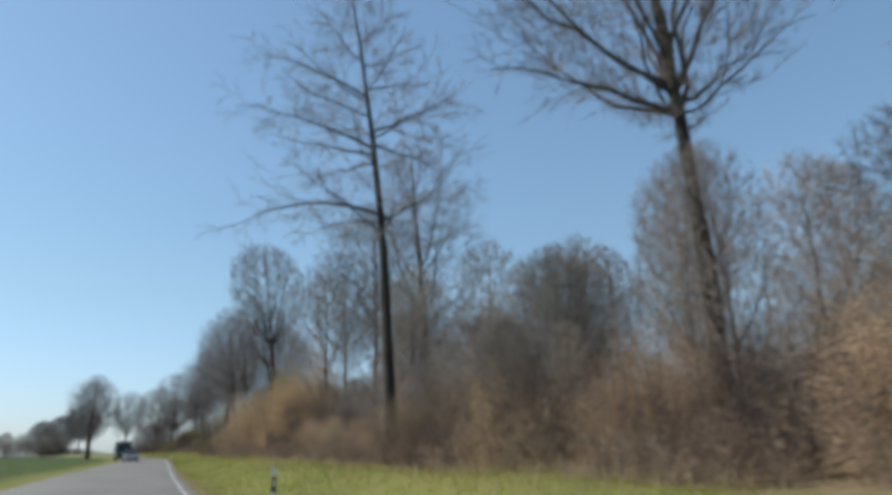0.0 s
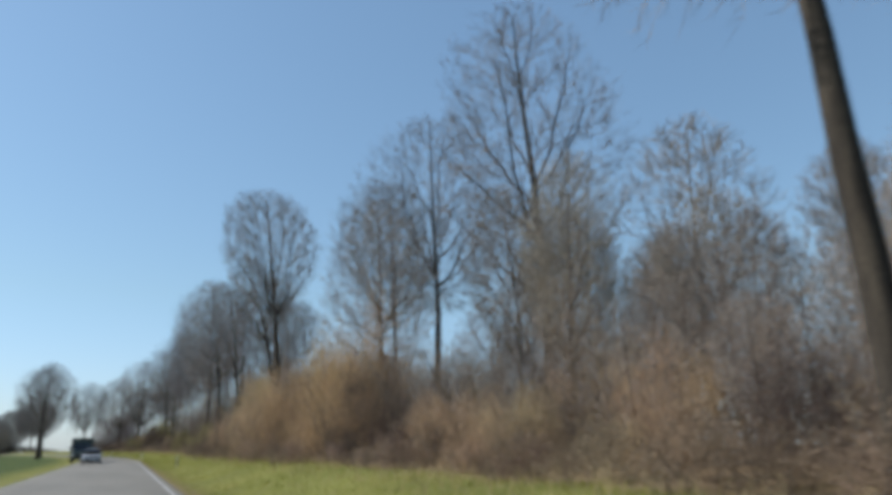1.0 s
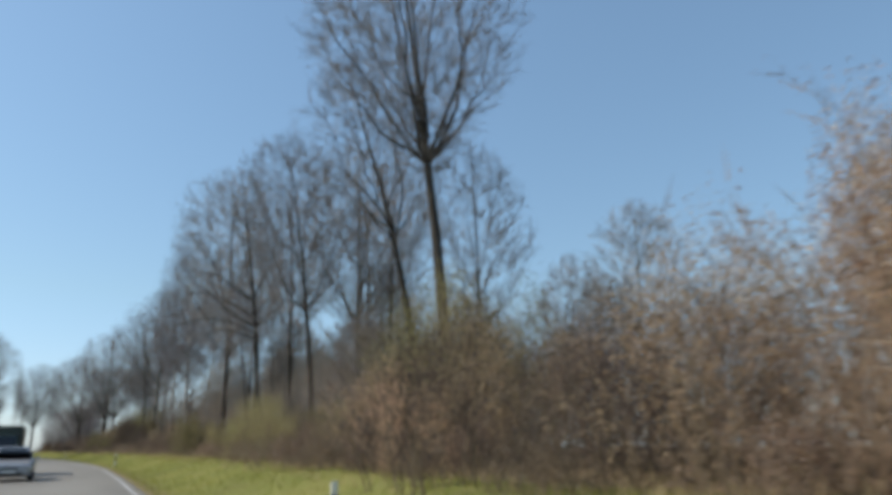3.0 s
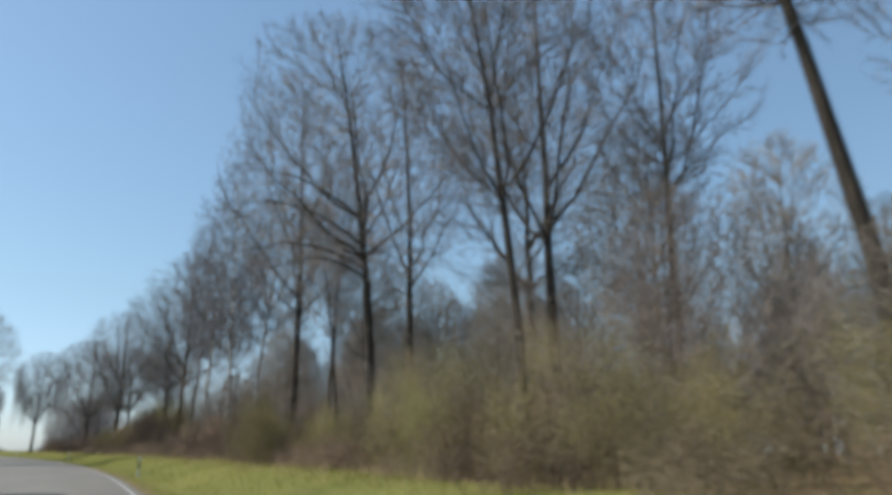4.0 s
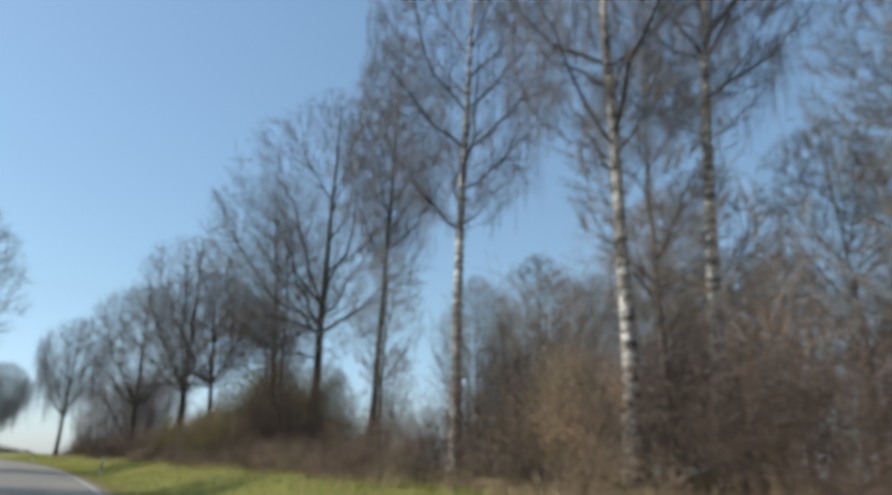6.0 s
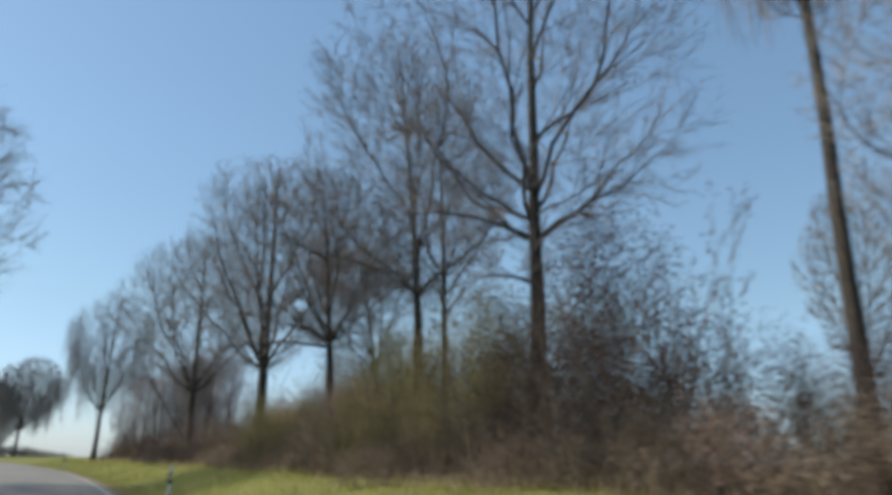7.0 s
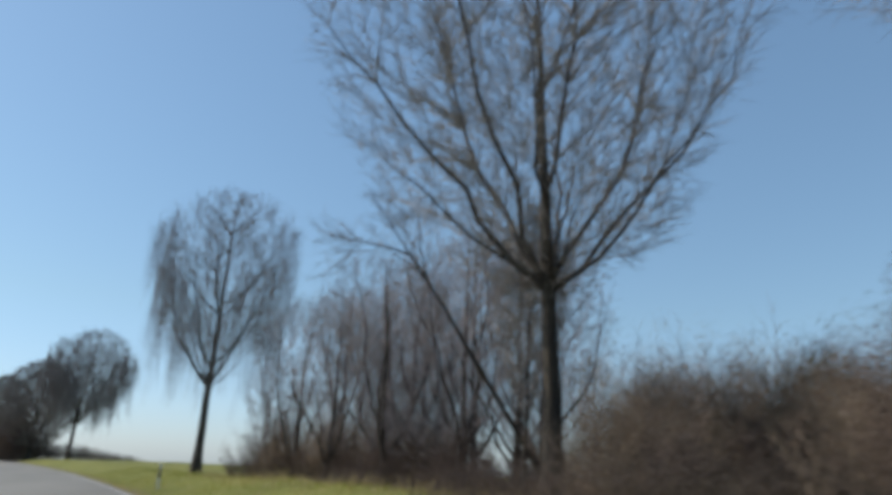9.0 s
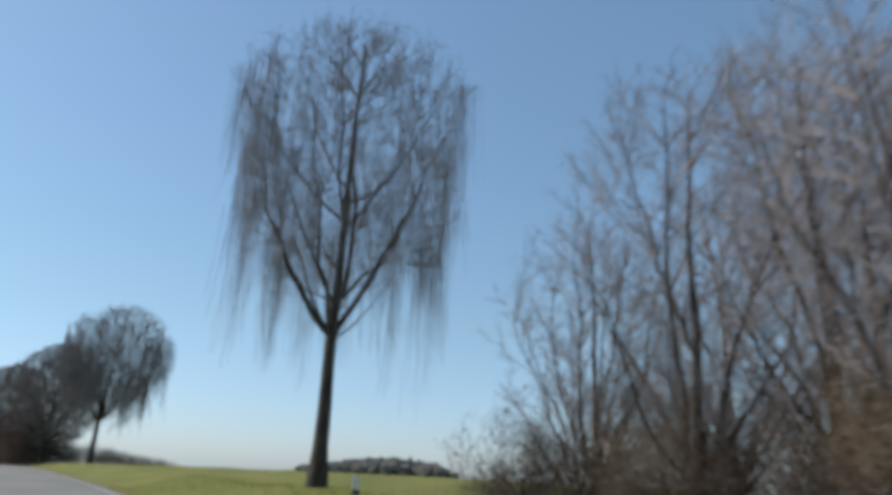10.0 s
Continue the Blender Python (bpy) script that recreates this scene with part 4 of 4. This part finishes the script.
# brambles at the hedge's foot; from y 186 shade is put into their colour
y = 4.0
while y < 205:
    shrub("low" if y < 186 else "low_dark", float(edge(y)) + 4.0 + set_back(y) + rng.normal(0, 0.35), y, rng.uniform(0.6, 1.1))
    y += rng.uniform(1.6, 4.2)
# tall bare hazels between the trunks
for y0, y1, count, d0, d1, size in ((-4, 34, 56, 9, 18, 0.9), (34, 62, 44, 10, 19, 1.0), (62, 86, 12, 9, 18, 0.8), (86, 122, 66, 9, 19, 0.95), (122, 151, 68, 9.5, 21, 1.0), (160, 192, 6, 10, 19, 0.6), (196, 208, 6, 10, 16, 0.6)):
    for n in range(count):
        y = rng.uniform(y0, y1)
        x = float(edge(y)) + rng.uniform(d0, d1)
        shrub("tall", x, y, size * rng.uniform(0.7, 1.15), rng.uniform(0.85, 1.15))
# yellow-green bushes forward of the hedge
for x, y, k in ((9.0, 92.4, 0.8), (9.3, 94.6, 0.9), (9.6, 97.4, 0.95), (10.0, 99.6, 1.0), (9.8, 101.8, 1.0), (10.2, 103.6, 0.95), (8.8, 98.6, 0.7), (9.0, 106, 0.7)):
    shrub("willow", x, y, k, 1.1)
for x, y, k in ((8.4, 113.5, 0.85), (9.0, 116, 0.95), (9.2, 119, 0.95)):
    shrub("olive", x, y, k, 1.1)
# a tall olive clump behind a dark rounded bush
for x, y, k in ((11.6, 80.4, 1.5), (12.3, 82.6, 1.65), (11.6, 85.2, 1.5), (13.0, 87.0, 1.5), (13.4, 80.0, 1.4)):
    shrub("willow" if y > 81 and x < 12.5 else "olive", x, y, k, 1.3)
shrub("dark", 9.3, 80.2, 1.0, 0.95)
shrub("dark", 9.6, 78.4, 0.95, 0.95)
# bare hazels beyond the field's corner
for x, y, k in ((12, 215, 1.0), (14.5, 213, 1.05), (17, 216, 1.1), (20, 213, 1.1), (22.5, 217, 1.2), (16, 221, 1.2), (19.5, 222, 1.2), (23.5, 211, 1.1), (26, 215, 1.2), (13.4, 218.5, 1.1), (18.4, 218.6, 1.1)):
    shrub("tall", x, y, k * 1.15, rng.uniform(0.95, 1.15))
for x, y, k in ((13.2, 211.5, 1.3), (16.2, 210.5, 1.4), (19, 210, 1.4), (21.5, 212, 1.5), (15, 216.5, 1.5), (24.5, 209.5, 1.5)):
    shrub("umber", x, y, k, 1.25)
# tall rust-leaved hazels in the wood's edge
for x, y, k in ((11.0, 7, 0.75), (13.2, 4.5, 0.95), (10.2, 12, 0.65), (14.2, 9.2, 1.0), (16, 6, 1.05), (14.6, 38.5, 0.9), (16.4, 41.5, 1.0), (13.2, 36, 0.75)):
    shrub("leafy", x, y, k)
for x, y, k in ((11.2, 53.5, 0.9), (12.4, 57, 1.0), (10.8, 60.5, 0.95), (12.2, 63.5, 0.95), (14, 60, 1.0), (10.6, 56.6, 0.9)):
    shrub("leafy", x, y, k, 1.3)
for x, y, k in ((13.2, 142.5, 0.9), (14.8, 145.5, 0.85), (12.4, 139.5, 0.75)):
    shrub("tall", x, y, k * 1.1, 1.2)
# one dark rounded bush that stands forward of the hedge
shrub("bush", 8.5, 157.6, 1.35, 1.42)
shrub("bush", 8.1, 159.8, 1.2, 1.25)
shrub("dark", 7.6, 157.4, 0.95, 0.9)
shrub("dark", 8.9, 155.8, 1.05, 0.85)
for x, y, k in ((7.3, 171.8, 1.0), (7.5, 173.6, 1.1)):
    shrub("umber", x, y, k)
# thicket past the last tree: stools of many stems
def stool_meshes(seed, h, stems):
    r = np.random.default_rng(seed)
    az = np.arange(stems) * 2.4 + r.normal(0, 0.3, stems)
    out = np.stack([np.cos(az), np.sin(az), 0 * az], -1)
    p = out * r.uniform(0.1, 0.5, (stems, 1))
    d = unit(out * r.uniform(0.2, 0.85, (stems, 1)) + (0, 0, 1.0))
    L = h * r.uniform(0.7, 1.1, stems)
    pts = [p]
    for _ in range(8):
        p = p + d * (L / 8)[:, None]
        pts.append(p)
        d = unit(d + (0, 0, 0.04) + r.normal(0, 0.07, d.shape))
    sp = np.stack(pts, 1)
    sr = r.uniform(0.055, 0.095, (stems, 1)) * (1 - 0.85 * np.linspace(0, 1, 9))
    lp, lr, ll = branch(r, sp, sr, L, 9, 0.15, 0.98, (40, 24), 0.34, 5, 0.3, 0.1, lambda s: 1.1 - 0.6 * s, 0.55, 0.012)
    bp, br, bl = branch(r, lp, lr, ll, 5, 0.15, 1.0, (40, 30), 0.42, 3, 0.2, 0.1, None, 0.6, 0.012)
    br = np.maximum(br, 0.008)
    tp, tr, tl = branch(r, bp, br, bl, 10, 0.1, 1.0, (40, 28), 0.55, 2, 0.1, 0.1, None, 1, 0.02)
    stem = [mesh_from("stem", *tubes(sp[n:n + 1], sr[n:n + 1], 6), BARK, True) for n in range(stems)]
    v1, f1 = tubes(lp, np.maximum(lr, 0.01), 3)
    v2, f2 = tubes(bp, br, 3)
    q = np.concatenate([f1, f2 + len(v1)])
    q = np.concatenate([q[:, [0, 1, 2]], q[:, [0, 2, 3]]])
    v3, f3 = spikes(tp[:, 0], tp[:, 1], np.full(len(tp), 0.008))
    return stem, mesh_from("crown", np.concatenate([v1, v2, v3]), np.concatenate([q, f3 + len(v1) + len(v2)]), STOOL_TWIG)


STOOLS = [stool_meshes(500 + n, 8.2, 8) for n in range(3)]
for n, (x, y, s) in enumerate(((-1.2, 222.0, 0.5), (1.2, 221.5, 0.55), (3.8, 217.0, 0.6), (5.4, 222.5, 0.7), (9.8, 218, 0.8), (3.4, 211.5, 0.5))):
    e = thing("hazel_stool", x, y, on_land(x, y) - 0.1, "bare many-stemmed hazel in a roadside thicket", "shrub", "thicket", turn=n * 1.3, size=s)
    stem, crown = STOOLS[n % 3]
    for m in stem:
        part_mesh("stem", m, e)
    tagged(part_mesh("crown", crown, e, "fine bare twigs"), kind="stuff")
# young trees with steep limbs from near the ground
young = []
for n, (x, y, h) in enumerate(((-0.5, 219.7, 8.0), (1.3, 218.4, 8.2), (2.0, 213.4, 8.5))):
    e = thing("tree", x, y, on_land(x, y) - 0.1, "young bare tree with steep limbs in a roadside thicket", "tree", "thicket")
    fill_tree(e, tree_meshes(520 + n, h, 0.11 + 0.01 * n, "stems", (0.3 - 0.3 * n, 0), 1.0, 1.0, None, None, 0.05, (), 0.52, STOOL_TWIG))
    young.append((e, h))
for n, (x, y, h) in enumerate(((3.4, 215.8, 9.0), (4.2, 211.8, 9.6), (5.4, 213.8, 9.8), (5.2, 209.6, 8.8), (2.9, 219.2, 8.6), (4.8, 217.8, 9.0), (0.4, 216.4, 7.6), (-1.3, 221.6, 5.6), (7.4, 222.6, 9.0), (4.9, 225.4, 8.6), (7.0, 211.4, 8.8))):
    src, tall = young[n % 3]
    k = h / tall
    copy_thing(src, Matrix.LocRotScale((x, y, on_land(x, y) - 0.1), Euler((0, 0, n * 2.3)), (k, k, k)))
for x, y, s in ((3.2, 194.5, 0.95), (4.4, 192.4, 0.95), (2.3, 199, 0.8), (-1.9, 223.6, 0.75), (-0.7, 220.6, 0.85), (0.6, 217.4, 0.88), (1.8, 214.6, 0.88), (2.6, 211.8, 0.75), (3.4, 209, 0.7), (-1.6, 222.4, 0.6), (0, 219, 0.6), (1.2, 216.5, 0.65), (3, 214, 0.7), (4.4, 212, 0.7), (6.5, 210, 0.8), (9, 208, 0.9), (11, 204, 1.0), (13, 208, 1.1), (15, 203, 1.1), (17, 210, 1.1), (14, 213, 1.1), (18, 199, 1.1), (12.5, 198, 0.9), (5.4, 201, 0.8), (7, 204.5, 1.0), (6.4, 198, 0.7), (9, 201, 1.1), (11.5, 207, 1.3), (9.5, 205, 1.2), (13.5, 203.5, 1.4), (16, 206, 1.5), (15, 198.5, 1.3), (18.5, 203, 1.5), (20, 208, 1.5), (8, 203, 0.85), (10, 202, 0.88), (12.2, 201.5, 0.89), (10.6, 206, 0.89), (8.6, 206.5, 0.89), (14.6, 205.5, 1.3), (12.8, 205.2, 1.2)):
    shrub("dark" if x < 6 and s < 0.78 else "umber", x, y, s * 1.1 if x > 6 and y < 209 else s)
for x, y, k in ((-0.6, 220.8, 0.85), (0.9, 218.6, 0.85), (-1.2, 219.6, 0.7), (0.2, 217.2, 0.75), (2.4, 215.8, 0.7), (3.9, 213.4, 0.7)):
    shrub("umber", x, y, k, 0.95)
# shade along the thicket's foot, as dark-coloured brambles
for n in range(12):
    shrub("low_dark", -2.2 + 0.55 * n, 223.8 - 1.5 * n + rng.normal(0, 0.4), rng.uniform(0.8, 1.2))
for x, y, k, sz in ((8.0, 186.5, "rust", 1.1), (9.6, 188.5, "rust", 1.2), (7.0, 184.4, "rust", 1.05), (10.8, 191, "umber", 1.1), (12.2, 193.5, "umber", 1.15), (9.4, 196, "umber", 0.9), (11, 199.5, "umber", 0.9)):
    shrub(k, x, y, sz)
for x, y, sz in ((8.2, 179.6, 1.3), (9.6, 181.5, 1.45), (11.2, 179, 1.6), (12.8, 182, 1.7), (10.4, 176.5, 1.4), (13.6, 178, 1.7), (14.6, 184.5, 1.7), (12, 186.5, 1.4), (9.4, 165, 1.3), (10.8, 167.5, 1.45), (9.0, 169.5, 1.3), (11.6, 163, 1.4), (12.6, 170, 1.5)):
    shrub("olive", x, y, sz, 1.3)
for x, y, sz in ((3.4, 201.4, 0.5), (4.4, 199.4, 0.55), (5.4, 202.8, 0.6), (6.2, 200.2, 0.6), (7.4, 203.2, 0.6), (8.2, 200.6, 0.65), (9.6, 203.6, 0.7), (4.9, 205.6, 0.5), (6.6, 206.2, 0.6), (0.6, 221.6, 0.85), (2.2, 219.2, 0.9), (4.4, 216.6, 0.8), (6.8, 221.5, 0.9), (3.2, 214.6, 0.8)):
    shrub("dark" if y < 208 else "umber", x, y, sz)
for x, y, sz in ((-29.5, 313, 1.5), (-32, 314, 2.0), (-35.5, 320, 2.2), (-31.5, 309, 1.6), (-33.5, 316, 2.1), (-38, 319, 2.2), (-34.5, 311, 1.9), (-30.6, 318, 1.7), (-24, 184, 1.2), (-27, 186, 1.3), (-30, 189, 1.3), (-33, 192, 1.4), (-20, 188, 0.9)):
    shrub("dark", x, y, sz * 1.25)
# scrub on the bank beyond the bend
for row in range(2):
    for n in range(22):
        u = (n + 0.5 * row) / 22
        k = 1.0 - 0.5 * u
        shrub("dark", -36 + 22 * u + rng.normal(0, 0.2), 318 + 2 * u + row * 1.6, k, (5.4 - 4.4 * u) / (3.3 * k))


# ---- grass on the verge ----
def blades(name, mat, n, d0, d1, y0, y1, h0, h1, width, label, seed):
    r = np.random.default_rng(seed)
    y = r.uniform(y0, y1, n)
    d = r.uniform(d0, d1, n)
    x = edge(y) + d
    z = land(x, y)
    a = r.uniform(0, 2 * np.pi, n)
    h = r.uniform(h0, h1, n) * (0.75 + 0.5 * wave(x * 0.8, y * 0.8))
    w = width * r.uniform(0.6, 1.3, n)
    side = np.stack([np.cos(a), np.sin(a), 0 * a], -1) * w[:, None]
    bend_by = np.stack([-np.sin(a), np.cos(a), 0 * a], -1) * (h * r.uniform(0.1, 0.7, n))[:, None]
    p = np.stack([x, y, z - 0.01], -1)
    up = np.array([0, 0, 1.0])
    mid = p + up * (h * 0.6)[:, None] + bend_by * 0.35
    tip = p + up * h[:, None] * 0.95 + bend_by
    v = np.stack([p - side, p + side, mid + side * 0.7, mid - side * 0.7, tip], 1)
    i = np.arange(n)[:, None] * 5
    f = np.concatenate([i + [0, 1, 2], i + [0, 2, 3], i + [3, 2, 4]], 1).reshape(-1, 3)
    tagged(new(name, mesh_from(name, v, f, mat)), label, "grass", kind="stuff")


blades("grass", BLADE, 60000, 0.25, 5.2, 6, 245, 0.06, 0.2, 0.008, "short yellow-green grass on the verge", 71)
blades("dry_grass", DRY, 9000, 3.0, 6.0, 6, 225, 0.2, 0.55, 0.006, "tufts of straw-coloured dry grass along the hedge", 72)


# ---- marker posts ----
def marker_post(x, y, foot, copy_of=None):
    m = pose(x, y, min(foot, on_land(x, y) - 0.02))
    if copy_of:
        return copy_thing(copy_of, m)
    e = new("marker_post")
    e.matrix_basis = m
    tagged(e, "white plastic roadside marker post with a black band", "marker post", "marker posts")

    def prism(z0, z1, grow):
        bm = bmesh.new()
        ring = []
        for z in (z0, z1):
            lift = 0.0
            pts = [(-0.055 - grow, -0.04 - grow), (0.055 + grow, -0.04 - grow), (0.03 + grow, 0.06 + grow), (-0.03 - grow, 0.06 + grow)]
            ring.append([bm.verts.new((px, py, z - (0.05 * (py + 0.04) / 0.1 if z == 1.02 else lift))) for px, py in pts])
        for k in range(4):
            bm.faces.new((ring[0][k], ring[0][(k + 1) % 4], ring[1][(k + 1) % 4], ring[1][k]))
        bm.faces.new(ring[1])
        bm.faces.new(ring[0][::-1])
        bmesh.ops.bevel(bm, geom=[g for g in bm.edges if abs(g.verts[0].co.z - g.verts[1].co.z) > 0.1], offset=0.01, segments=2, affect="EDGES")
        return bm

    part("post", prism(0.0, 1.02, 0.0), WHITE, e)
    band = part("black_band", prism(0.48, 0.82, 0.003), BLACK, e, "black band")
    bm = bmesh.new()
    bmesh.ops.create_cube(bm, size=1, matrix=Matrix.Translation((0, -0.046, 0.68)) @ Matrix.Diagonal((0.045, 0.008, 0.16, 1)))
    bmesh.ops.bevel(bm, geom=bm.edges[:], offset=0.003, segments=1, affect="EDGES")
    part("reflector", bm, GLASSY, band, "clear reflector")
    return e


first_post = marker_post(2.9, 17.0, -0.14)
for x, y, z in ((4.42, 72.3, -0.17), (4.65, 122.2, -0.05), (1.75, 172.0, -0.1), (-5.73, 220.6, 0.12)):
    marker_post(x, y, z, first_post)


# ---- vehicles ----
def loft(sections, bevel=0.03):
    """A closed body from cross-sections: (y, half width, bottom, top, shoulder height, top half width)."""
    bm = bmesh.new()
    rings = []
    for y, w, z0, z1, zs, wt in sections:
        rings.append([bm.verts.new(c) for c in ((-w * 0.92, y, z0), (w * 0.92, y, z0), (w, y, z0 + 0.18), (w, y, zs), (wt, y, z1), (-wt, y, z1), (-w, y, zs), (-w, y, z0 + 0.18))])
    for a, b in zip(rings, rings[1:]):
        for k in range(8):
            bm.faces.new((a[k], a[(k + 1) % 8], b[(k + 1) % 8], b[k]))
    bm.faces.new(rings[0][::-1])
    bm.faces.new(rings[-1])
    bmesh.ops.recalc_face_normals(bm, faces=bm.faces[:])
    bmesh.ops.bevel(bm, geom=bm.edges[:], offset=bevel, segments=2, affect="EDGES")
    return bm


def block(cx, cy, cz, sx, sy, sz, bevel=0.02):
    bm = bmesh.new()
    bmesh.ops.create_cube(bm, size=1, matrix=Matrix.Translation((cx, cy, cz)) @ Matrix.Diagonal((sx, sy, sz, 1)))
    bmesh.ops.bevel(bm, geom=bm.edges[:], offset=bevel, segments=2, affect="EDGES")
    return bm


def wheel(parent, x, y, r, w):
    bm = bmesh.new()
    bmesh.ops.create_cone(bm, segments=24, radius1=r, radius2=r, depth=w, cap_ends=True, matrix=pose(x, y, r, 0, 90, 0))
    bmesh.ops.bevel(bm, geom=[g for g in bm.edges if len(g.link_faces) == 2 and abs(g.calc_face_angle()) > 1], offset=0.03, segments=2, affect="EDGES")
    tyre = part("wheel", bm, RUBBER, parent, "black tyre")
    bm = bmesh.new()
    bmesh.ops.create_cone(bm, segments=20, radius1=r * 0.62, radius2=r * 0.55, depth=w + 0.02, cap_ends=True, matrix=pose(x, y, r, 0, 90, 0))
    part("rim", bm, ALLOY, tyre, "alloy rim")


def quad(pts, thick=0.01):
    bm = bmesh.new()
    f = bm.faces.new([bm.verts.new(p) for p in pts])
    bm.normal_update()
    bmesh.ops.solidify(bm, geom=[f], thickness=thick)
    return bm


def saloon(x, y, turn):
    e = new("car")
    e.matrix_basis = pose(x, y, on_land(x, y) + 0.07, 0, 0, turn)
    tagged(e, "silver car with headlights, coming along the other lane", "car")
    body = part("body", loft([(-2.1, 0.72, 0.32, 0.66, 0.6, 0.62), (-1.95, 0.86, 0.24, 0.78, 0.66, 0.74), (-1.0, 0.89, 0.2, 0.95, 0.8, 0.78), (1.2, 0.89, 0.2, 0.98, 0.84, 0.78), (1.95, 0.86, 0.26, 0.95, 0.8, 0.7), (2.15, 0.74, 0.34, 0.8, 0.7, 0.6)], 0.035), SILVER, e)
    part("cabin", loft([(-1.05, 0.74, 0.85, 0.97, 0.92, 0.7), (-0.25, 0.72, 0.85, 1.44, 1.0, 0.56), (0.9, 0.72, 0.85, 1.46, 1.0, 0.56), (1.75, 0.7, 0.85, 0.99, 0.93, 0.6)], 0.03), SILVER, e)
    part("windscreen", quad([(-0.62, -1.02, 1.0), (0.62, -1.02, 1.0), (0.5, -0.33, 1.41), (-0.5, -0.33, 1.41)]), WINDOW, e, "dark windscreen")
    for sx in (-1, 1):
        part("side_window", quad([(sx * 0.735, -0.75, 1.02), (sx * 0.735, 1.25, 1.02), (sx * 0.6, 0.9, 1.38), (sx * 0.6, -0.25, 1.38)]), WINDOW, e, "dark side window")
        part("headlight", block(sx * 0.62, -2.0, 0.63, 0.34, 0.14, 0.13, 0.03), LAMP, e, "clear headlight")
        part("mirror", block(sx * 0.98, -0.72, 0.98, 0.18, 0.1, 0.13, 0.03), SILVER, e)
        for wy in (-1.3, 1.3):
            wheel(e, sx * 0.78, wy, 0.31, 0.2)
    part("grille", block(0, -2.09, 0.56, 0.62, 0.06, 0.1, 0.015), BLACK, e, "black grille")
    part("air_intake", block(0, -2.07, 0.36, 1.1, 0.06, 0.12, 0.015), BLACK, e, "black air intake")
    part("number_plate", block(0, -2.125, 0.45, 0.5, 0.02, 0.1, 0.004), PLATE, e, "white number plate")


def van(x, y, turn):
    e = new("van")
    e.matrix_basis = pose(x, y, on_land(x, y) + 0.07, 0, 0, turn)
    tagged(e, "dark green box van following behind the car", "van")
    part("cab", loft([(-2.6, 0.88, 0.35, 1.05, 0.9, 0.8), (-2.35, 0.97, 0.3, 1.2, 1.0, 0.9), (-1.7, 0.98, 0.3, 2.05, 1.2, 0.84), (-1.0, 0.98, 0.3, 2.15, 1.2, 0.84)], 0.04), DARK_PAINT, e)
    part("box", block(0, 1.1, 1.5, 2.1, 4.2, 2.1, 0.05), DARK_PAINT, e)
    part("windscreen", quad([(-0.8, -2.33, 1.24), (0.8, -2.33, 1.24), (0.76, -1.76, 2.0), (-0.76, -1.76, 2.0)]), WINDOW, e, "dark windscreen")
    part("grille", block(0, -2.6, 0.75, 0.9, 0.06, 0.2, 0.02), BLACK, e, "black grille")
    part("bumper", block(0, -2.6, 0.45, 1.8, 0.14, 0.2, 0.03), BLACK, e, "black bumper")
    for sx in (-1, 1):
        part("headlight", block(sx * 0.72, -2.56, 0.8, 0.28, 0.1, 0.2, 0.03), LAMP, e, "clear headlight")
        part("mirror", block(sx * 1.1, -2.0, 1.5, 0.16, 0.1, 0.32, 0.03), BLACK, e)
        for wy in (-1.8, 2.0):
            wheel(e, sx * 0.88, wy, 0.36, 0.24)


saloon(float(edge(99)) - 4.5, 99.0, 0)
van(float(edge(106.5)) - 5.7, 106.5, 0)


# ---- wooded hill far off ----
r = np.random.default_rng(9)
base = bmesh.new()
bmesh.ops.create_icosphere(base, subdivisions=1, radius=1.0)
bv = np.array([v.co[:] for v in base.verts])
bf = np.array([[v.index for v in f.verts] for f in base.faces])
base.free()
vs, fs = [], []
for n in range(1100):
    x, y = r.uniform(40, 142), r.normal(672, 14)
    s = r.uniform(2.2, 4.2) * float(np.interp(x, (40, 70, 95, 130, 142), (0.35, 0.6, 1.0, 1.0, 0.5)))
    v = bv * (s, s, s * r.uniform(0.9, 1.4)) * r.uniform(0.7, 1.25, (len(bv), 1)) + (x, y, on_land(x, y) + s * 0.6)
    vs.append(v)
    fs.append(bf + n * len(bv))
tagged(new("far_wood", mesh_from("far_wood", np.concatenate(vs), np.concatenate(fs), FAR_LEAF)), "dark wood on a low hill far off", "wood", kind="stuff")
